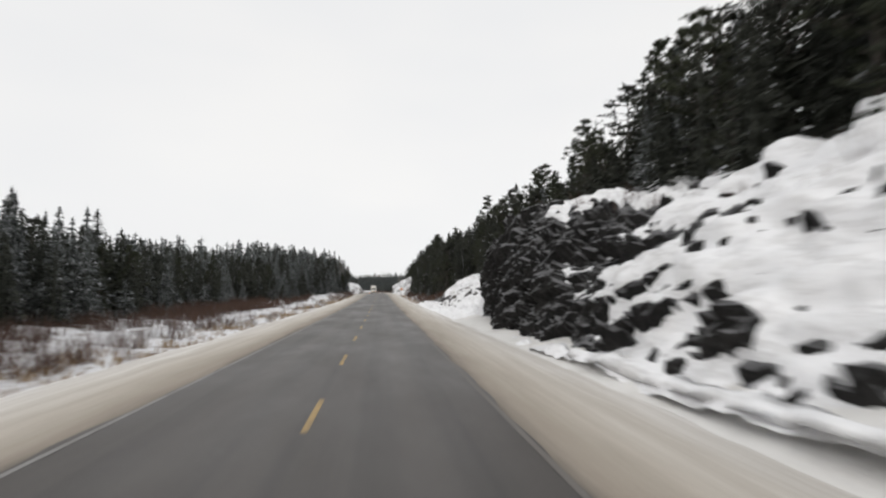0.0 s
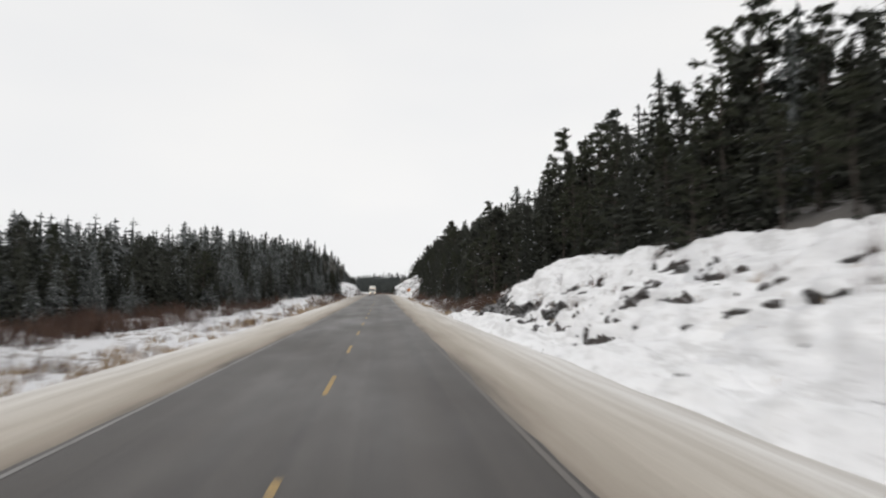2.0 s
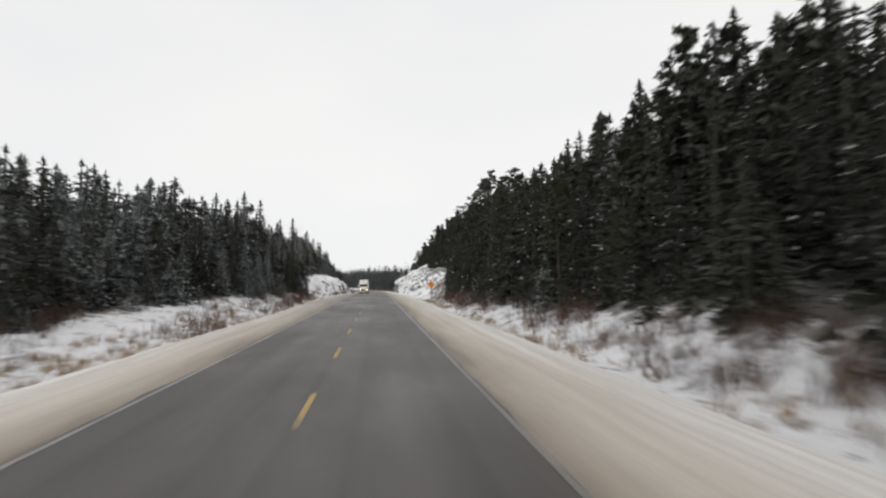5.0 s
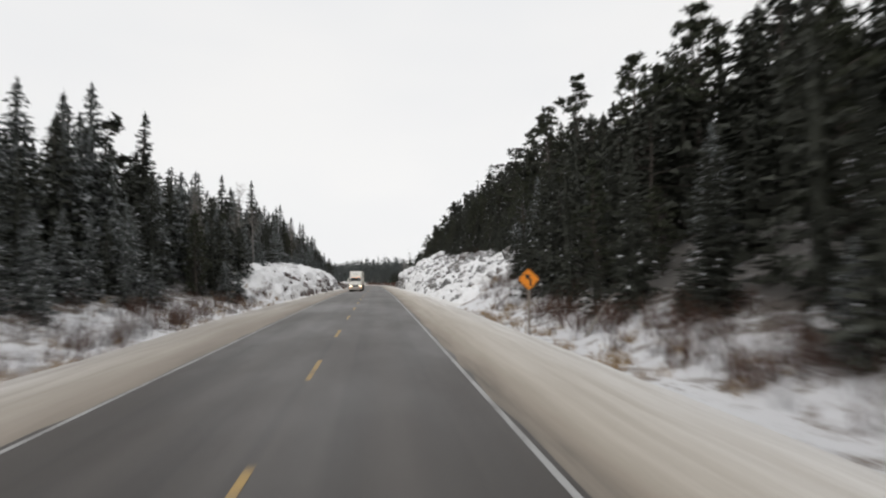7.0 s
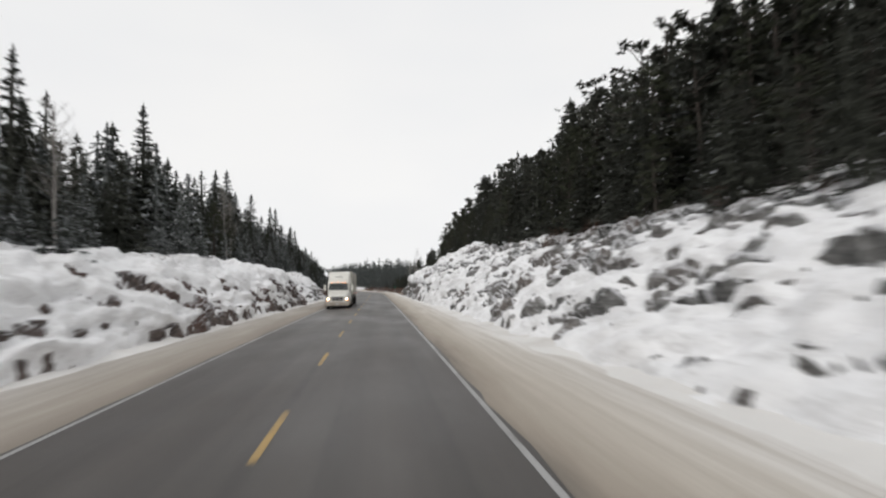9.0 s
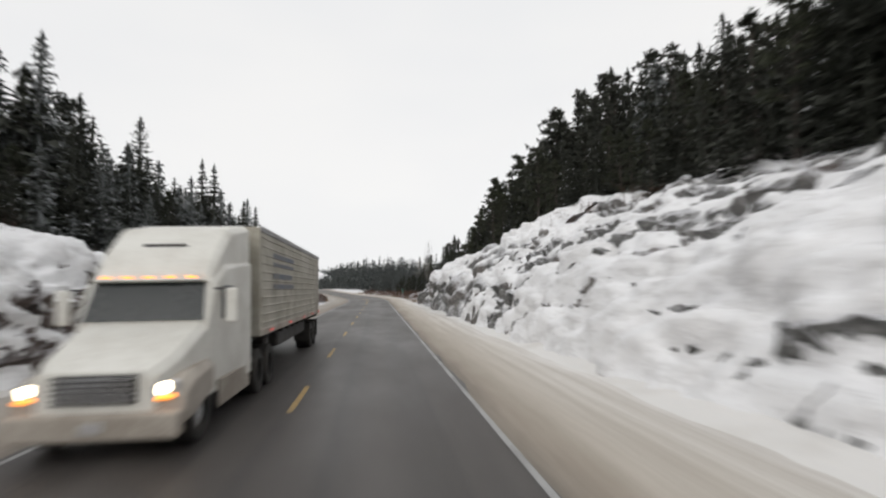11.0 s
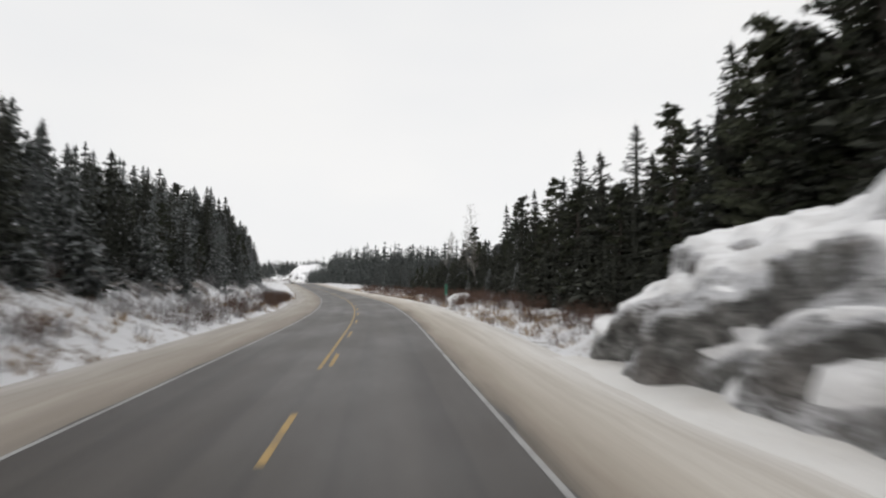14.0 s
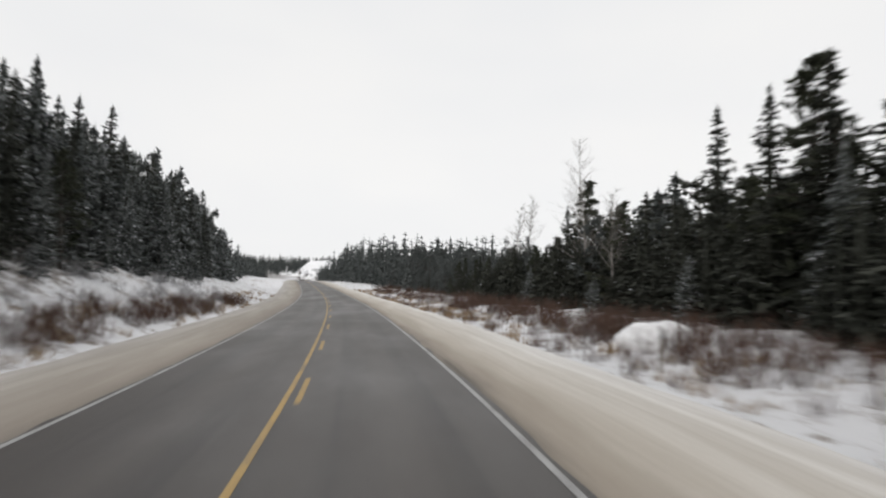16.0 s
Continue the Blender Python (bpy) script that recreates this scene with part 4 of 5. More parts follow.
# trees that stand out over the wood's edge: side, s, distance behind the edge, height, kind
STANDOUTS = (
    (1, 85.3, 9, 14.1, "p", 1), (1, 43.9, 7.5, 12.9, "p", 3), (1, 54, 8.4, 11.5, "s", 0), (1, 63, 9, 11.5, "p", 5), (1, 90.1, 9, 14.3, "p", 0), (1, 80, 9, 10.8, "p", 1),
    (1, 73.1, 9, 10.4, "s", 0), (1, 119.2, 9, 16.2, "p", 2), (1, 113.9, 9, 13.2, "p", 1), (1, 109.8, 9, 13.5, "p", 0), (1, 105.1, 9, 10, "p", 2), (1, 163.3, 9, 14.5, "p", 3),
    (1, 141.4, 9, 9.6, "p", 4), (1, 261.8, 9, 17.5, "p", 0), (1, 239.8, 9, 16.8, "p", 1), (1, 211.8, 9, 14, "p", 1), (1, 222.7, 9, 14, "p", 3), (1, 267, 9, 15.6, "s", 4),
    (1, 257.6, 9, 17.5, "p", 0), (1, 286.5, 9, 14.6, "s", 1), (1, 348, 9, 16.1, "s", 4), (1, 334.8, 9, 12.3, "s", 1), (1, 355.7, 9, 17.7, "s", 0), (1, 370.7, 6.8, 19, "p", 3),
    (1, 377.4, 4.3, 19, "p", 4), (1, 414.7, 2.5, 12.8, "p", 5), (1, 385.5, 2.5, 15.7, "s", 2), (1, 391.2, 2.5, 13.5, "p", 3), (1, 396.4, 2.5, 14, "s", 2), (1, 421.9, 2.5, 13, "s", 4),
    (1, 429.3, 2.5, 13, "s", 4), (1, 456.6, 2.5, 11.8, "p", 4), (1, 438.1, 2.5, 13.3, "s", 4), (1, 433.8, 2.5, 12.9, "s", 1), (1, 430.6, 2.5, 13.3, "p", 3), (-1, 54.9, 7, 11.1, "s", 5),
    (-1, 70.7, 7, 11.7, "s", 0), (-1, 98.5, 7, 10.9, "s", 1), (-1, 224.8, 7, 14.904, "s", 7), (-1, 221.7, 7, 13.176, "s", 5), (-1, 232.5, 7, 14.904, "s", 4), (-1, 267.9, 7, 13.176, "s", 4),
    (-1, 289.3, 7, 15.444, "s", 4), (-1, 314.6, 7, 14.256, "s", 1), (-1, 321.8, 7, 15.336, "s", 7), (-1, 327.5, 7, 12.636, "s", 0), (-1, 338.4, 7, 13.824, "s", 0), (-1, 360.3, 7, 14.58, "s", 4),
    (-1, 364.7, 7, 14.904, "s", 4), (-1, 377.2, 7, 11.988, "s", 4), (-1, 380.7, 7, 12.744, "s", 7), (-1, 386.1, 6.7, 12.312, "s", 4), (-1, 433.4, 5, 10.476, "s", 4), (-1, 450, 5, 12.636, "s", 5),
    (-1, 457, 5, 12.5, "s", 4), (-1, 463.8, 5, 14.1, "s", 4), (1, 402, 0.8, 13.4, "s", 2), (1, 405.5, 0.4, 11.6, "s", 0), (1, 398.6, 0.8, 12.4, "s", 3), (1, 380.6, 1.2, 14.8, "p", 3))
for n_, (side, s, b, tall, kind, i) in enumerate(STANDOUTS):
    proto, h = KINDS[(kind, i)]
    x, y, z, u = spot(side, s, b)
    k = tall / h
    wide = k * (1.0 if kind == "s" else 1.05)
    plant((kind, i), (x, y, z - 0.1), Euler((0.01, -0.01, n_ * 2.1)), wide, k)
for key, (proto, h) in KINDS.items():
    if key not in used and key != ("s", 8):
        for o in (*proto.children_recursive, proto):
            bpy.data.objects.remove(o)


def joined(name, label, category, items, mats):
    """One mesh out of many placed copies: items are (arrays, x, y, z, turn, scale xy, scale z)."""
    VV, FF, MM, n = [], [], [], 0
    for (v, f, m), x, y, z, a, kx, kz in items:
        c, s_ = math.cos(a), math.sin(a)
        VV.append(np.stack([(v[:, 0] * c - v[:, 1] * s_) * kx + x, (v[:, 0] * s_ + v[:, 1] * c) * kx + y, v[:, 2] * kz + z], 1))
        FF.append(f + n)
        MM.append(m)
        n += len(v)
    V, F, M = np.concatenate(VV), np.concatenate(FF), np.concatenate(MM)
    me = bpy.data.meshes.new(name)
    me.vertices.add(len(V))
    me.vertices.foreach_set("co", V.astype(np.float32).ravel())
    me.loops.add(len(F) * 3)
    me.loops.foreach_set("vertex_index", F.astype(np.int32).ravel())
    me.polygons.add(len(F))
    me.polygons.foreach_set("loop_start", np.arange(0, len(F) * 3, 3, dtype=np.int32))
    me.polygons.foreach_set("material_index", M.astype(np.int32))
    for mt in mats:
        me.materials.append(mt)
    me.update(calc_edges=True)
    return tagged(new(name, me), label, category, kind="stuff")


def with_trunk(arr, seed, h, rad):
    v, f, m = arr
    tv, tf = trunk_mesh(seed, h, rad)
    return np.concatenate([v, np.array(tv)]), np.concatenate([f, np.array(tf) + len(v)]), np.concatenate([m, np.full(len(tf), 2)])


far_spruces = [with_trunk(c, p[0], p[1], 0.13) for c, p in zip(far_spruces, SPRUCE_SHAPES)]
far_pines = [with_trunk(c, p[0], p[1], 0.15) for c, p in zip(far_pines, PINE_SHAPES)]
mids, frosts = [], []
for side, s, b, q1, q2, q3 in back + rest:
    kind, i = pick(side, s, q1, q3)
    if b > 12.5:
        i = i if kind == "s" else i % 5
        arr, h = back_spruces[i], SPRUCE_SHAPES[i][1]
        kind = "s"
    else:
        arr, h = (far_spruces[i], SPRUCE_SHAPES[i][1]) if kind == "s" else (far_pines[i], PINE_SHAPES[i][1])
    x, y, z, u = spot(side, s, b)
    k = tree_height(side, s, b, q2) / h
    # far along the road, needles switch to the colour paled for haze
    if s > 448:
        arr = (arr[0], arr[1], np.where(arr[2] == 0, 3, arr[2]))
    (frosts if kind == "s" and i > 4 else mids).append((arr, x, y, z - 0.2, q1 * 40, k * ((1.05 if side > 0 else 0.95) + 0.45 * q3), k))
# undergrowth of small spruces along the wood's edge
for n_ in range(1000):
    side, s = (r.choice((-1, 1)), r.uniform(-6, 520)) if n_ < 620 else (1, r.uniform(384, 480))
    on_rock = side > 0 and (s < 120 or 230 < s < 385)
    x, y, z, u = spot(side, s, r.uniform(0.0, 5.0) if on_rock else r.uniform(-1.0, 3.5))
    i = r.randint(5, 8) if side < 0 else r.randint(0, 4)
    k = (r.uniform(0.9, 4.2) if n_ < 620 else r.uniform(2.0, 6.5)) / SPRUCE_SHAPES[i][1]
    (frosts if i > 4 else mids).append((back_spruces[i] if r.random() < 0.6 else far_spruces[i], x, y, z - 0.1, r.uniform(0, 6), k * 1.5, k))
joined("spruce_forest", "dense dark spruce forest behind the roadside trees", "forest", mids, [NEEDLES, BRANCH_SNOW, BARK, HAZED])
joined("frosted_forest", "dense spruce forest grey with rime and snow", "forest", frosts, [FROSTED, BRANCH_SNOW, BARK, FROSTED])

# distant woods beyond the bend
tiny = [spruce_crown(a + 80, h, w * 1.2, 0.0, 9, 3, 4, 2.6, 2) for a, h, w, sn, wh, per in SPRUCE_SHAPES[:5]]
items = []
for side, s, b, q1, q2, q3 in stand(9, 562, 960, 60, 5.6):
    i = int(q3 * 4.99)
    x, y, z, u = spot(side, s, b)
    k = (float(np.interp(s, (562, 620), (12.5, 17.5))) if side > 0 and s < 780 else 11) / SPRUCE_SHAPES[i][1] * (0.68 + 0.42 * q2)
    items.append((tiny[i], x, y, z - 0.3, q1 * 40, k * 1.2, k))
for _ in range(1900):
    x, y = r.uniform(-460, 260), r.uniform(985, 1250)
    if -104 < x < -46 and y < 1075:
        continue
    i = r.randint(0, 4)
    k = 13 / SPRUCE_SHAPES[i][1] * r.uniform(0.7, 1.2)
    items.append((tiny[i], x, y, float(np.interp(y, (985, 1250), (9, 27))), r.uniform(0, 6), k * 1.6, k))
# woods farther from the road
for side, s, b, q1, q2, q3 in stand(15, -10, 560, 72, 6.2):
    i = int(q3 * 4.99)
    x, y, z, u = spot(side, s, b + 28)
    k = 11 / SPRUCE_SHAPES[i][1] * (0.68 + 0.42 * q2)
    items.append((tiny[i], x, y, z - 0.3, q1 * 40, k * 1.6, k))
# haze over these woods is painted in through their pale needles
joined("distant_woods", "distant grey-green spruce woods paled in colour for haze", "forest", items, [HAZED, BRANCH_SNOW, BARK])


# ---------------------------------------------------------------- bare trees
def bare_tree(seed, h, lean=0.0):
    rr = random.Random(seed)
    out = Soup()
    pts = [Vector((lean * h * q + rr.uniform(-0.15, 0.15), rr.uniform(-0.15, 0.15), h * q)) for q in (0, 0.25, 0.5, 0.75, 1)]
    pts[0] = Vector((0, 0, -0.4))
    v, f = tube(pts, [0.11, 0.09, 0.065, 0.04, 0.012], 6)
    trunk = (v, f)
    for k in range(46):
        q = rr.uniform(0.35, 0.98)
        i = min(3, int(q * 4))
        p = pts[i].lerp(pts[i + 1], q * 4 - i)
        a = rr.uniform(0, 6.3)
        L = h * 0.22 * (1.15 - q) * rr.uniform(0.6, 1.6) + 0.3
        d = Vector((math.cos(a), math.sin(a), rr.uniform(0.6, 1.5))).normalized()
        e = p + d * L
        v, f = tube([p, p + d * L * 0.5 + Vector((0, 0, -0.04)), e], [0.028, 0.018, 0.006], 3)
        out.add(v, f)
        for j in range(5):
            g = p + d * L * rr.uniform(0.3, 1)
            w = Vector((rr.gauss(0, 1), rr.gauss(0, 1), rr.uniform(0.2, 1.4))).normalized() * L * rr.uniform(0.2, 0.5)
            v, f = tube([g, g + w], [0.010, 0.004], 3)
            out.add(v, f)
    return trunk, out.arrays()


for seed, side, s, off, h, mat in ((61, -1, 296, 0.6, 9, BIRCH), (62, -1, 300, 1.2, 8, BIRCH), (63, -1, 256, 2.0, 11, BIRCH), (64, -1, 238, 5.0, 8.6, BIRCH), (65, -1, 243, 4.0, 8.2, BIRCH), (66, -1, 262, 1.0, 9, BIRCH), (67, 1, 458, 2.5, 16, DEAD), (68, 1, 468, 1.0, 12, BIRCH), (69, 1, 476, 2.0, 12, DEAD), (70, 1, 384, 4.0, 11, BIRCH), (71, 1, 452, 0.5, 11, BIRCH), (72, 1, 446, -0.5, 9, DEAD)):
    tr, tw = bare_tree(seed, h, 0.05 * ((seed % 5) - 2))
    thing = tagged(new("bare_tree"), "leafless grey birch with thin twigs among spruces", "tree", group="bare trees")
    x, y, z, u = spot(side, s, off)
    thing.location = (x, y, z)
    mesh_object("trunk", tr[0], tr[1], mat, parent=thing, smooth=True)
    mesh_object("twig_crown", tw[0], tw[1], DEAD, parent=thing)

# small snow-laden spruces in front of the wood
for s, off, h in ((436, -1.0, 3.9), (404, -0.6, 3.0), (419, -0.5, 4.4), (448, -0.8, 3.2), (463, -0.4, 4.0), (138, -0.6, 3.2), (166, -0.4, 4.0), (190, -0.7, 3.0)):
    x, y, z, u = spot(1, s, off)
    proto, hh = KINDS[("s", 8)]
    plant(("s", 8), (x, y, z - 0.1), Euler((0, 0, s)), h / hh * 0.95, h / hh)

# a dead trunk leaning out of the wood
x, y = (float(v) for v in place(11.0, 203.5))
z = float(height(11.0, 203.5))
v, f = tube([(0, 0, -0.3), (0.9, 0.3, 0.9), (1.8, 0.5, 1.9), (3.0, 0.8, 3.0)], [0.11, 0.10, 0.085, 0.05], 8)
log = mesh_object("leaning_dead_trunk", v, f, DEAD, smooth=True)
log.location = (x, y, z)
tagged(log, "grey dead trunk leaning against the wood's edge", "tree trunk")


# ---------------------------------------------------------------- brush and grass
def clump(seed, n, tall, spread, thin):
    rr = random.Random(seed)
    out = Soup()
    for _ in range(n):
        a, d = rr.uniform(0, 6.3), rr.uniform(0, spread) ** 1.0
        p = Vector((math.cos(a) * d, math.sin(a) * d, -0.08))
        h = tall * rr.uniform(0.5, 1.1)
        e = p + Vector((rr.gauss(0, 0.25) * h, rr.gauss(0, 0.25) * h, h))
        w = Vector((rr.uniform(-1, 1), rr.uniform(-1, 1), 0)).normalized() * thin
        out.tri(p - w, p + w, e)
        if thin < 0.03:
            m = p.lerp(e, rr.uniform(0.35, 0.7))
            e2 = m + Vector((rr.gauss(0, 0.3) * h, rr.gauss(0, 0.3) * h, h * rr.uniform(0.2, 0.5)))
            out.tri(m - w * 0.7, m + w * 0.7, e2)
    return out.arrays()


brush_kinds = [clump(100 + i, 34, 1.5, 0.75, 0.016) for i in range(5)]
grass_kinds = [clump(120 + i, 20, 0.5, 0.42, 0.02) for i in range(5)]
BRUSH_BANDS = (  # side, from, to, nearest, farthest, number, height
    (-1, -10, 60, 13, 25, 420, 1.0), (-1, 60, 170, 18.5, 25, 720, 1.05), (-1, 60, 165, 11, 18, 60, 0.6), (-1, 165, 242, 9.5, 14.5, 170, 0.8), (-1, 344, 405, 8.8, 11.5, 90, 0.75), (-1, 344, 405, 11.5, 14.5, 60, 0.6), (-1, 405, 480, 9.2, 11.4, 260, 0.7), (-1, 270, 345, 12, 15, 40, 0.8),
    (1, 108, 228, 10.5, 14.5, 330, 0.85), (1, 381, 560, 12.8, 21.5, 560, 0.95), (1, 381, 520, 9.0, 13, 170, 0.6), (1, 388, 470, 12.8, 17.5, 260, 0.85), (1, 52, 116, 12, 17.5, 60, 0.7), (1, 240, 378, 15, 19, 90, 0.8), (1, -10, 50, 13, 17, 60, 0.8))
GRASS_BANDS = ((-1, -10, 240, 8.0, 15, 1100, 1), (1, 108, 232, 8.4, 12.5, 420, 1), (-1, 340, 520, 8.2, 12, 230, 1), (1, 381, 560, 8.8, 15, 800, 1), (1, 55, 118, 10, 16, 120, 0.8))


def scatter(bands, kinds, seed):
    rr = random.Random(seed)
    out = []
    for side, a, b, u0, u1, n, tall in bands:
        for _ in range(n):
            s, u = rr.uniform(a, b), rr.uniform(u0, u1)
            if smooth_noise(np.array(s / 7.0), np.array(u / 3.0 + 9 * side), seed) < rr.uniform(-0.9, 0.35):
                continue
            u *= side
            x, y = place(u, s)
            k = tall * rr.uniform(0.6, 1.25)
            out.append((rr.choice(kinds), float(x), float(y), float(height(u, s)), rr.uniform(0, 6), k * 1.15, k))
    return out


joined("roadside_brush", "leafless red-brown willow brush in the snowy ditch", "brush", scatter(BRUSH_BANDS, brush_kinds, 41), [BRUSH])
RIMED_BANDS = ((-1, 343, 405, 9.0, 16, 250, 0.62), (-1, 405, 480, 10, 15, 190, 0.6), (-1, 165, 244, 10, 15, 120, 0.55), (-1, -10, 160, 10, 24, 160, 0.6), (1, 120, 228, 10.5, 14, 120, 0.55), (1, 384, 520, 10, 19, 160, 0.5), (1, 232, 376, 14, 19, 60, 0.5))
joined("rimed_shrub_thicket", "low leafless shrubs white with rime in roadside snow", "shrubs", scatter(RIMED_BANDS, brush_kinds, 47), [RIMED])
joined("dead_grass", "tufts of straw-coloured dead grass in the snow", "grass", scatter(GRASS_BANDS, grass_kinds, 43), [GRASS])

# ---------------------------------------------------------------- road sign
def rounded_box(sx, sy, sz, bev=0.02, seg=2):
    bm = bmesh.new()
    bmesh.ops.create_cube(bm, size=1.0)
    for v in bm.verts:
        v.co = Vector((v.co.x * sx, v.co.y * sy, v.co.z * sz))
    if bev:
        bmesh.ops.bevel(bm, geom=bm.edges[:], offset=bev, segments=seg, affect="EDGES", profile=0.5)
    return bm


def moved(bm, x=0, y=0, z=0, rx=0, ry=0, rz=0):
    bm.transform(pose(x, y, z, rx, ry, rz))
    return bm


def plate(outline, thick, y=0.0):
    """A flat plate in the xz plane, facing -y."""
    bm = bmesh.new()
    fr = [bm.verts.new((a, y, b)) for a, b in outline]
    bk = [bm.verts.new((a, y + thick, b)) for a, b in outline]
    bm.faces.new(fr)
    bm.faces.new(bk[::-1])
    n = len(fr)
    for i in range(n):
        bm.faces.new((fr[i], bk[i], bk[(i + 1) % n], fr[(i + 1) % n]))
    bmesh.ops.recalc_face_normals(bm, faces=bm.faces[:])
    return bm


SIGN_AMBER = paint_material("amber_sign_sheet", (0.78, 0.25, 0.012), 0.45)
SIGN_BLACK = paint_material("black_sign_print", (0.015, 0.015, 0.015), 0.5)
STEEL = paint_material("dull_steel", (0.35, 0.35, 0.36), 0.5, 0.6, 0.3)
POST = bark_material("grey_post_wood", (0.16, 0.14, 0.12), (0.32, 0.29, 0.26))

x, y = (float(v) for v in place(8.55, 203.8))
z = float(height(8.55, 203.8))
top = float(road_z(0, 203.8)) + 2.08 - z
sign = tagged(new("warning_sign"), "amber diamond warning sign with a bent black arrow on a post", "road sign")
sign.location = (x, y, z)
part("post", moved(rounded_box(0.10, 0.10, top + 1.0, 0.01, 1), 0, 0.07, (top + 0.45 - 0.55) / 2), POST, sign, "grey wooden post")
d, c = 0.53, 0.05
dia = [(c, d - c), (d - c, c), (d - c, -c), (c, -d + c), (-c, -d + c), (-d + c, -c), (-d + c, c), (-c, d - c)]
panel = part("panel", moved(plate(dia, 0.006), 0, 0, top), SIGN_AMBER, sign, "amber diamond panel")
b0, b1 = d - 0.05, d - 0.075
ring = bmesh.new()
for i in range(4):
    corners = [(0, b0), (b0, 0), (0, -b0), (-b0, 0)]
    inner = [(0, b1), (b1, 0), (0, -b1), (-b1, 0)]
    j = (i + 1) % 4
    ring.faces.new([ring.verts.new((p[0], -0.004, p[1] + top)) for p in (corners[i], corners[j], inner[j], inner[i])])
part("border", ring, SIGN_BLACK, panel, "thin black border")
arrow = [(0.04, -0.30), (0.13, -0.30), (0.13, -0.02), (0.02, 0.12), (0.09, 0.19), (-0.16, 0.24), (-0.13, -0.01), (-0.05, 0.05), (0.04, -0.06)]
part("arrow", moved(plate(arrow, 0.002, -0.006), 0, 0, top), SIGN_BLACK, panel, "black arrow bending left")
for dz in (-0.3, 0.3):
    bm = bmesh.new()
    bmesh.ops.create_cone(bm, cap_ends=True, segments=8, radius1=0.016, radius2=0.012, depth=0.012)
    part("bolt", moved(bm, 0, -0.008, top + dz, 90), STEEL, sign)

# green distance marker on the shoulder's edge
GREEN_SHEET = paint_material("green_sign_sheet", (0.012, 0.085, 0.052), 0.5)
PALE_PRINT = paint_material("pale_sign_print", (0.10, 0.24, 0.18), 0.5)
x, y = (float(v) for v in place(7.75, 405.6))
z = float(height(7.75, 405.6))
top = float(road_z(0, 405.6)) + 2.3 - z
mark = tagged(new("distance_marker"), "slim upright green marker sign on a thin steel post", "road sign")
mark.location = (x, y, z)
part("post", moved(rounded_box(0.06, 0.04, top + 0.5, 0.008, 1), 0, 0.035, (top - 0.1) / 2 - 0.25), STEEL, mark, "thin steel post")
panel = part("panel", moved(rounded_box(0.25, 0.012, 0.92, 0.005, 1), 0, 0, top - 0.46), GREEN_SHEET, mark, "green sheet-metal panel")
for dz, w, h in ((-0.06, 0.17, 0.03), (-0.30, 0.16, 0.035), (-0.56, 0.16, 0.035), (-0.83, 0.18, 0.09)):
    part("printed_bar", moved(rounded_box(w, 0.004, h, 0.001, 1), 0, -0.009, top + dz), PALE_PRINT, panel)

# a hummock of rock and snow before the wood
bm = bmesh.new()
bmesh.ops.create_icosphere(bm, subdivisions=4, radius=1.0)
for v in bm.verts:
    v.co *= 1 + 0.22 * noise.noise(v.co * 1.7 + Vector((3, 1, 7))) + 0.08 * noise.noise(v.co * 5)
    v.co = Vector((v.co.x * 1.9, v.co.y * 1.6, v.co.z * 1.15))
x, y = (float(v) for v in place(14.3, 429.5))
hum = part("snow_hummock", bm, ROCK_SNOW, None)
hum.location = (x, y, float(height(14.3, 429.5)) - 0.1)
tagged(hum, "rounded hummock of ground buried in snow", "snow mound")
for p in hum.data.polygons:
    p.use_smooth = True

# slender markers by the ditch
for u, s, h in ((-19.0, 452, 2.6), (11.2, 424, 1.2)):
    x, y = (float(v) for v in place(u, s))
    mk = tagged(new("marker_post"), "slim weathered marker post standing in roadside snow", "post", group="marker posts")
    mk.location = (x, y, float(height(u, s)))
    part("stake", moved(rounded_box(0.09, 0.09, h + 0.5, 0.012, 1), 0, 0, h / 2 - 0.25), POST, mk)
    part("cap", moved(rounded_box(0.11, 0.11, 0.12, 0.01, 1), 0, 0, h - 0.02), STEEL, mk)

# the great block at the shoulder of the granite knob
bm = bmesh.new()
bmesh.ops.create_cube(bm, size=2.0)
bmesh.ops.bevel(bm, geom=bm.edges[:], offset=0.42, segments=3, affect="EDGES", profile=0.6)
bmesh.ops.subdivide_edges(bm, edges=bm.edges[:], cuts=4, use_grid_fill=True)
for v in bm.verts:
    c = v.co.copy()
    v.co += c.normalized() * (0.10 * noise.noise(c * 1.3 + Vector((5, 2, 1))) + 0.035 * noise.noise(c * 4.2))
    v.co = Vector((v.co.x * 1.7 - 0.35 * v.co.z, v.co.y * 2.3 + 0.3 * v.co.z, v.co.z * 1.45))
block = tagged(new("granite_block"), "massive pale granite block with a snowy top on the knob", "boulder")
x, y = (float(v) for v in place(11.6, 355.4))
block.location = (x, y, float(road_z(0, 355)) + 3.3)
block.rotation_euler = (0, radians(-8), radians(14))
stone = part("stone", bm, GREY_ROCK, block)
cap = bmesh.new()
bmesh.ops.create_icosphere(cap, subdivisions=4, radius=1.0)
for v in cap.verts:
    c = v.co.copy()
    v.co = Vector((c.x * 1.75 - 0.4, c.y * 2.35 + 0.3, 1.28 + c.z * 0.36 + 0.12 * noise.noise(c * 2.1)))
cp = part("snow_cap", cap, ROCK_SNOW, block)
for p in (*cp.data.polygons, *stone.data.polygons):
    p.use_smooth = True

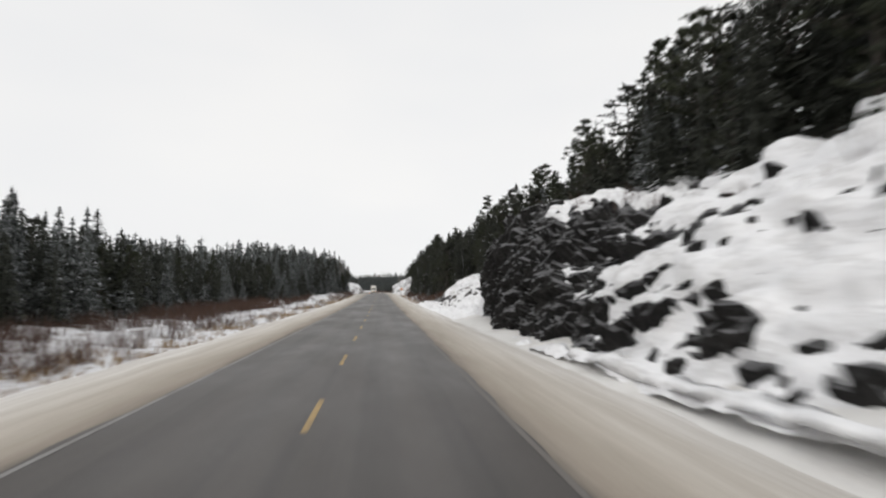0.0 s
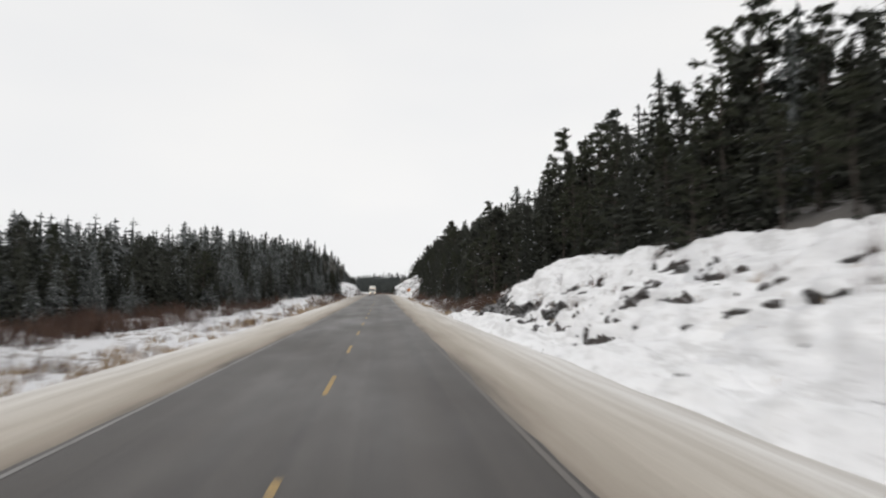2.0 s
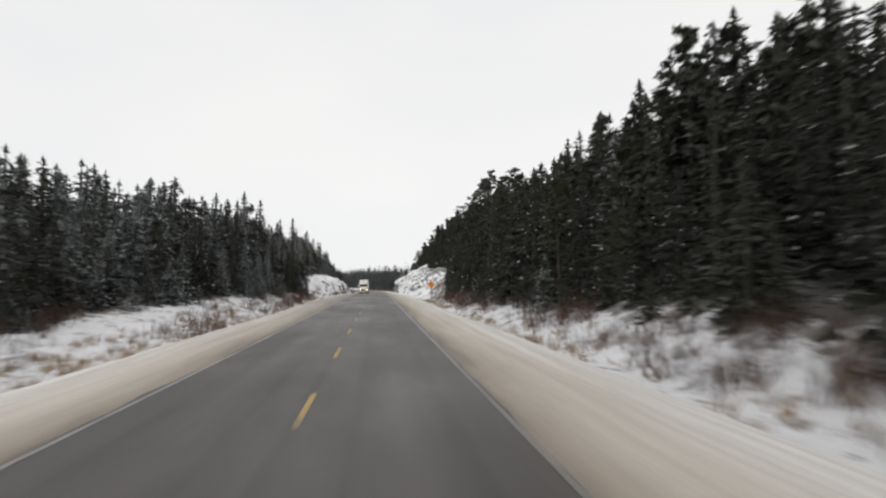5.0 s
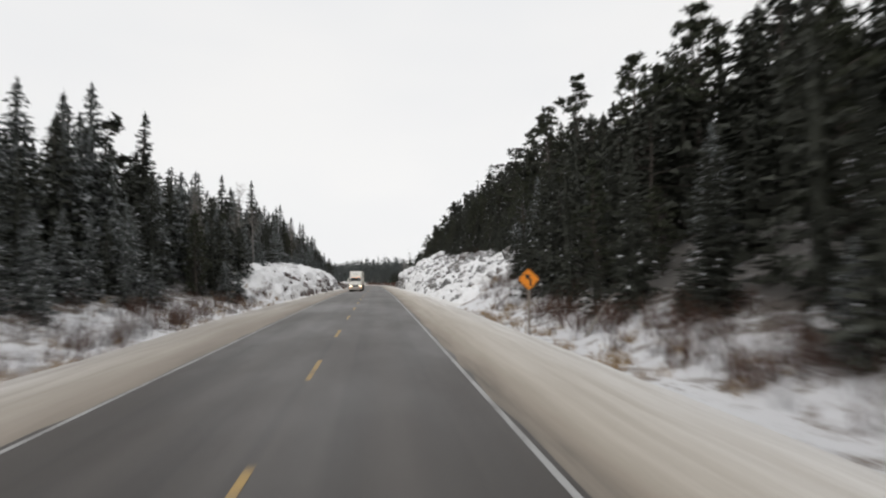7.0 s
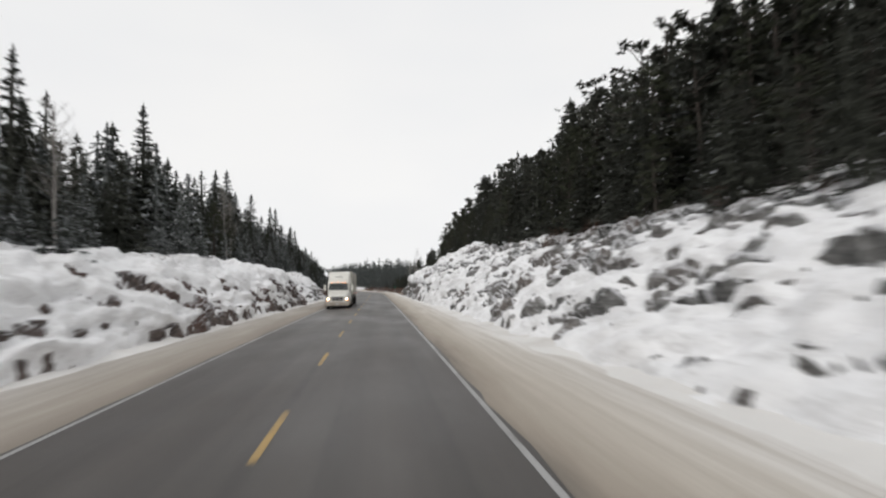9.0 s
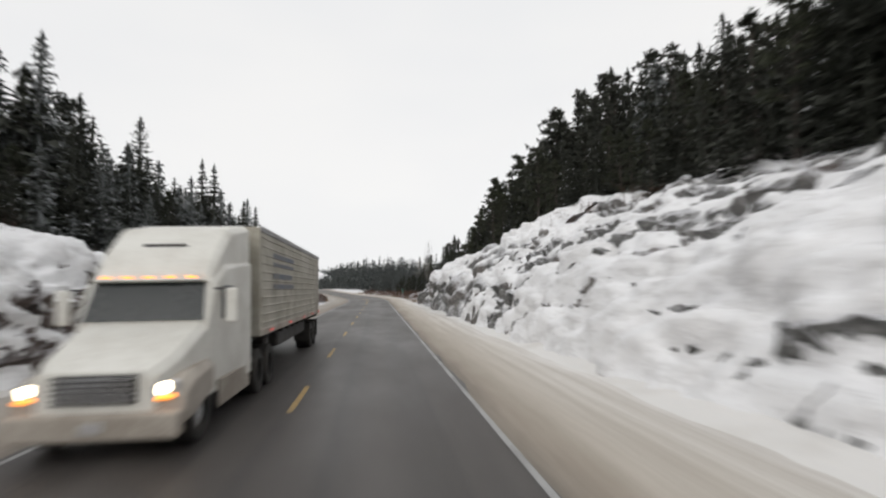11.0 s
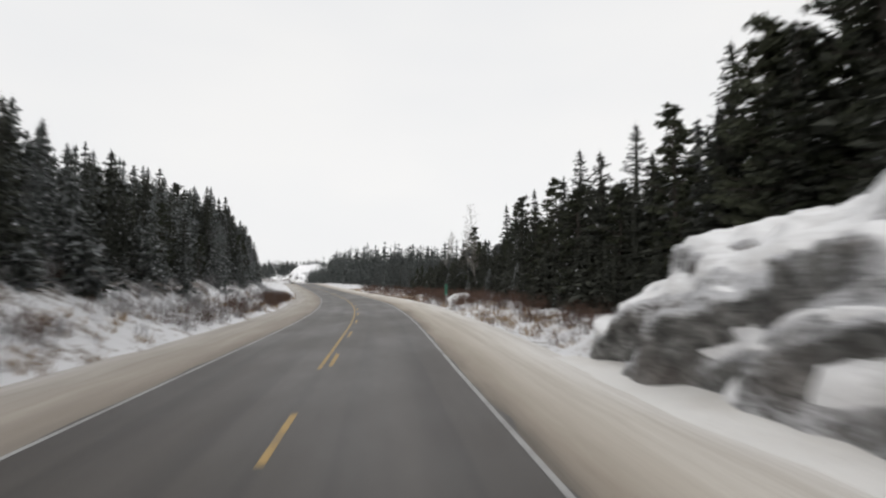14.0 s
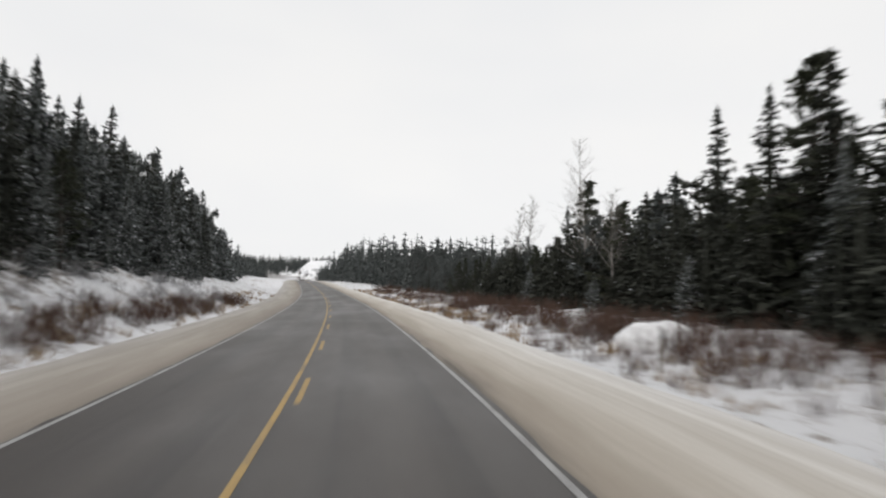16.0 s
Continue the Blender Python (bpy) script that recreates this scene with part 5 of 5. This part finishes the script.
# boulders fallen at the foot of the rock cuts
rr = random.Random(5)
for k in range(26):
    side, a, b = rr.choice(((1, 232, 378), (1, 232, 378), (-1, 244, 311), (-1, 318, 340)))
    s = rr.uniform(a, b)
    u = side * (rr.uniform(8.5, 10.2) + (1.5 if (side > 0 and 50 < s < 118) else 0))
    size = rr.uniform(0.2, 0.45)
    bm = bmesh.new()
    bmesh.ops.create_icosphere(bm, subdivisions=2, radius=1.0)
    off = Vector((k * 3.1, k * 1.7, 0))
    for v in bm.verts:
        n = v.co.normalized()
        v.co = n * (0.75 + 0.45 * noise.cell(n * 1.4 + off) * 0.5 + 0.2 * noise.noise(n * 2 + off))
        v.co = Vector((v.co.x * size * 1.2, v.co.y * size * 1.5, v.co.z * size * 0.8))
    boulder = tagged(new("boulder"), "angular fallen boulder capped with snow below the rock cut", "boulder", group="boulders below the rock cuts")
    x, y = (float(v) for v in place(u, s))
    boulder.location = (x, y, float(height(u, s)) + size * 0.25)
    boulder.rotation_euler = (0, 0, rr.uniform(0, 6))
    stone = part("stone", bm, DARK_ROCK if s < 50 else (BROWN_ROCK if side < 0 else GREY_ROCK), boulder)
    cap = bmesh.new()
    bmesh.ops.create_icosphere(cap, subdivisions=2, radius=1.0)
    for v in cap.verts:
        v.co = Vector((v.co.x * size * 0.9, v.co.y * size * 1.1, size * 0.48 + v.co.z * size * 0.22 + 0.05 * noise.noise(v.co * 2 + off)))
    cp = part("snow_cap", cap, SNOW, boulder)
    for p in cp.data.polygons:
        p.use_smooth = True

# ---------------------------------------------------------------- oncoming truck and trailer
CAB = paint_material("cream_truck_paint", (0.74, 0.73, 0.68), 0.3, 0, 0.35, (0.30, 0.26, 0.21))
CAB_LOW = paint_material("road_grime_paint", (0.42, 0.38, 0.33), 0.6, 0, 0.9, (0.20, 0.165, 0.13))
GLASS = paint_material("dark_windscreen", (0.02, 0.025, 0.025), 0.08)
BLACK = paint_material("black_plastic", (0.02, 0.02, 0.02), 0.5, 0, 0.6, (0.08, 0.07, 0.06))
RUBBER = paint_material("tyre_rubber", (0.02, 0.02, 0.02), 0.85, 0, 0.5, (0.10, 0.085, 0.07))
ALLOY = paint_material("dull_aluminium", (0.55, 0.55, 0.56), 0.35, 0.8, 0.5)
TRAILER = paint_material("ribbed_trailer_steel", (0.44, 0.42, 0.36), 0.45, 0.2, 0.8, (0.24, 0.21, 0.16))
BLUE = paint_material("faded_blue_paint", (0.10, 0.115, 0.16), 0.55, 0, 0.9, (0.26, 0.25, 0.22))
RED = lamp_material("red_marker", (0.6, 0.03, 0.02), 0.6)
AMBER = lamp_material("amber_marker", (1.0, 0.32, 0.04), 2.5)
HEAD = lamp_material("headlamp", (1.0, 0.82, 0.55), 9.0)

FRONT = 288.2
LANE = -2.3
zr = float(road_z(LANE, FRONT))


def shell(sections, cap=True):
    """A body lofted through rings of (y, [(x, z), ...])."""
    bm = bmesh.new()
    rings = [[bm.verts.new((a, yy, b)) for a, b in ring] for yy, ring in sections]
    n = len(rings[0])
    for A, B in zip(rings, rings[1:]):
        for i in range(n):
            bm.faces.new((A[i], A[(i + 1) % n], B[(i + 1) % n], B[i]))
    if cap:
        bm.faces.new(rings[0])
        bm.faces.new(rings[-1][::-1])
    bmesh.ops.recalc_face_normals(bm, faces=bm.faces[:])
    bmesh.ops.bevel(bm, geom=bm.edges[:], offset=0.035, segments=2, affect="EDGES", profile=0.6)
    return bm


def ring(w, z0, z1, cut=0.12):
    return [(-w, z0), (w, z0), (w, z1 - cut), (w - cut, z1), (-w + cut, z1), (-w, z1 - cut)]


def wheel(parent, x, y, r=0.52, w=0.30):
    bm = bmesh.new()
    prof = [(r * 0.58, -w / 2), (r * 0.92, -w / 2), (r, -w / 2 + 0.04), (r, w / 2 - 0.04), (r * 0.92, w / 2), (r * 0.58, w / 2)]
    n = 28
    rows = [[bm.verts.new((b, a * math.cos(6.2832 * k / n), a * math.sin(6.2832 * k / n))) for a, b in prof] for k in range(n)]
    for k in range(n):
        for i in range(len(prof)):
            j = (i + 1) % len(prof)
            bm.faces.new((rows[k][i], rows[k][j], rows[(k + 1) % n][j], rows[(k + 1) % n][i]))
    bmesh.ops.recalc_face_normals(bm, faces=bm.faces[:])
    wh = tagged(new("wheel"), "")
    wh.parent = parent
    wh.location = (x, y, r)
    part("tyre", bm, RUBBER, wh)
    bm = bmesh.new()
    bmesh.ops.create_cone(bm, cap_ends=True, segments=24, radius1=r * 0.58, radius2=r * 0.58, depth=w * 0.5)
    bmesh.ops.inset_region(bm, faces=[f for f in bm.faces if len(f.verts) > 4], thickness=0.07, depth=-0.06)
    part("rim", moved(bm, 0, 0, 0, 0, 90), ALLOY, wh)
    return wh


truck = tagged(new("semi_truck"), "dirty cream highway tractor with lit headlamps on the road", "truck")
truck.location = (LANE, FRONT, zr)
part("hood", shell([(0.05, ring(0.80, 0.55, 1.28)), (0.5, ring(0.98, 0.55, 1.45)), (1.75, ring(1.06, 0.6, 1.88))]), CAB, truck)
for sg in (-1, 1):
    part("fender", moved(shell([(0.12, ring(0.24, 0.5, 1.0)), (0.5, ring(0.26, 0.55, 1.18)), (1.75, ring(0.2, 0.75, 1.25))]), sg * 0.98), CAB_LOW, truck, "grimy front fender")
part("cab", shell([(1.72, ring(1.08, 0.6, 1.95)), (2.1, ring(1.12, 0.6, 2.62)), (2.7, ring(1.14, 0.6, 2.95)), (4.6, ring(1.2, 0.6, 3.1))]), CAB, truck)
part("roof_fairing", shell([(2.12, ring(1.02, 2.55, 2.72)), (2.6, ring(1.06, 2.55, 3.2)), (3.3, ring(1.08, 2.6, 3.66)), (4.6, ring(1.15, 2.7, 3.86))]), CAB, truck)
part("roof_vent", moved(rounded_box(0.80, 0.05, 0.13, 0.02), 0, 2.72, 3.26, -38), BLACK, truck, "dark slot in the roof fairing")
part("windscreen", moved(plate([(-1.0, -0.36), (1.0, -0.36), (0.93, 0.36), (-0.93, 0.36)], 0.02), 0, 1.84, 2.24, -26), GLASS, truck)
part("sun_visor", moved(rounded_box(1.9, 0.2, 0.05, 0.02), 0, 1.98, 2.6, -14), CAB, truck)
part("grille", moved(rounded_box(1.15, 0.06, 0.42, 0.02), 0, 0.03, 1.02), BLACK, truck)
for i in range(5):
    part("grille_bar", moved(rounded_box(1.08, 0.03, 0.022, 0.006, 1), 0, -0.012, 0.87 + 0.075 * i), ALLOY, truck)
part("bumper", moved(rounded_box(2.35, 0.28, 0.40, 0.07, 3), 0, 0.08, 0.50), CAB_LOW, truck, "grime-covered bumper")
part("number_plate_bar", moved(rounded_box(0.30, 0.012, 0.15, 0.004, 1), 0, -0.068, 0.5), ALLOY, truck)
for sg in (-1, 1):
    hl = part("headlamp_housing", moved(rounded_box(0.36, 0.10, 0.28, 0.04, 2), sg * 0.95, 0.12, 0.98, 0, 0, sg * 14), ALLOY, truck)
    part("headlamp", moved(rounded_box(0.17, 0.05, 0.15, 0.02, 2), sg * 0.93, 0.06, 1.02, 0, 0, sg * 14), HEAD, hl, "lit headlamp")
    part("turn_signal", moved(rounded_box(0.26, 0.04, 0.06, 0.012, 1), sg * 0.95, 0.065, 0.885, 0, 0, sg * 14), AMBER, hl)
    arm = part("mirror_arm", moved(rounded_box(0.35, 0.04, 0.04, 0.01, 1), sg * 1.28, 1.98, 2.45), BLACK, truck)
    part("mirror", moved(rounded_box(0.22, 0.12, 0.62, 0.04, 2), sg * 1.42, 1.96, 2.15), CAB, truck, "tall wing mirror")
    part("side_window", moved(rounded_box(0.02, 0.75, 0.62, 0.008, 1), sg * 1.148, 2.75, 2.2), GLASS, truck)
    part("side_skirt", moved(rounded_box(0.05, 2.4, 0.5, 0.02, 1), sg * 1.16, 3.3, 0.58), CAB_LOW, truck)
for i in range(5):
    part("roof_marker", moved(rounded_box(0.14, 0.05, 0.045, 0.012, 1), -0.72 + 0.36 * i, 1.93, 2.66), AMBER, truck, "lit amber marker lamp")
for sg in (-1, 1):
    for yy, dual in ((1.05, 0), (5.3, 1), (6.65, 1)):
        wheel(truck, sg * (1.02 if not dual else 0.95), yy, 0.52, 0.3 if not dual else 0.58)
part("chassis", moved(rounded_box(0.9, 6.6, 0.25, 0.03, 1), 0, 3.9, 0.85), BLACK, truck)

trailer = tagged(new("semi_trailer"), "long ribbed box trailer grey with road grime behind the tractor", "trailer")
trailer.location = (LANE, FRONT + 5.2, zr)
TL = 13.6
part("box", moved(rounded_box(2.56, TL, 2.58, 0.03, 2), 0, TL / 2, 2.62), TRAILER, trailer)
for sg in (-1, 1):
    for i in range(11):
        part("side_rib", moved(rounded_box(0.035, TL - 0.3, 0.045, 0.012, 1), sg * 1.285, TL / 2, 1.62 + 0.205 * i), TRAILER, trailer)
    part("top_rail", moved(rounded_box(0.05, TL, 0.14, 0.015, 1), sg * 1.285, TL / 2, 3.86), STEEL, trailer)
    part("bottom_rail", moved(rounded_box(0.05, TL, 0.16, 0.015, 1), sg * 1.285, TL / 2, 1.41), CAB_LOW, trailer)
    for i, (a, b, zz, hh) in enumerate(((1.6, 5.3, 3.31, 0.13), (1.6, 5.3, 3.08, 0.10), (1.6, 4.9, 2.78, 0.15), (1.6, 5.3, 2.5, 0.13))):
        part("painted_band", moved(rounded_box(0.006, b - a, hh, 0.002, 1), sg * 1.304, (a + b) / 2, zz), BLUE, trailer, "faded blue painted band")
    for yy in (1.3, 4.6, 7.9, 10.6, 13.2):
        part("side_marker", moved(rounded_box(0.02, 0.46, 0.055, 0.006, 1), sg * 1.318, yy, 1.41), RED, trailer, "red side marker")
    for yy in (10.9, 12.2):
        wheel(trailer, sg * 0.95, yy, 0.52, 0.58)
    part("landing_leg", moved(rounded_box(0.12, 0.12, 1.05, 0.01, 1), sg * 0.8, 3.2, 0.72), STEEL, trailer)
    part("rear_door", moved(rounded_box(1.2, 0.04, 2.45, 0.01, 1), sg * 0.62, TL + 0.03, 2.62), TRAILER, trailer)
# added black box, stands in for the deep shade beneath the trailer
part("belly_frame", moved(rounded_box(2.2, 6.2, 0.5, 0.05, 1), 0, 6.6, 1.02), BLACK, trailer, "black box added to darken the space under the floor")
for yy in (10.1, 13.0):
    for sg in (-1, 1):
        part("mud_flap", moved(rounded_box(0.62, 0.02, 0.72, 0.006, 1), sg * 0.95, yy, 0.72), RUBBER, trailer)
for yy in np.arange(1.2, 13.4, 1.2):
    part("cross_member", moved(rounded_box(2.44, 0.08, 0.14, 0.01, 1), 0, float(yy), 1.27), BLACK, trailer)
part("cooling_unit", moved(rounded_box(1.9, 0.42, 1.3, 0.08, 2), 0, -0.18, 3.0), CAB, trailer, "cooling unit on the front wall")
part("undercarriage", moved(rounded_box(1.0, TL - 2, 0.3, 0.02, 1), 0, TL / 2, 1.15), BLACK, trailer)
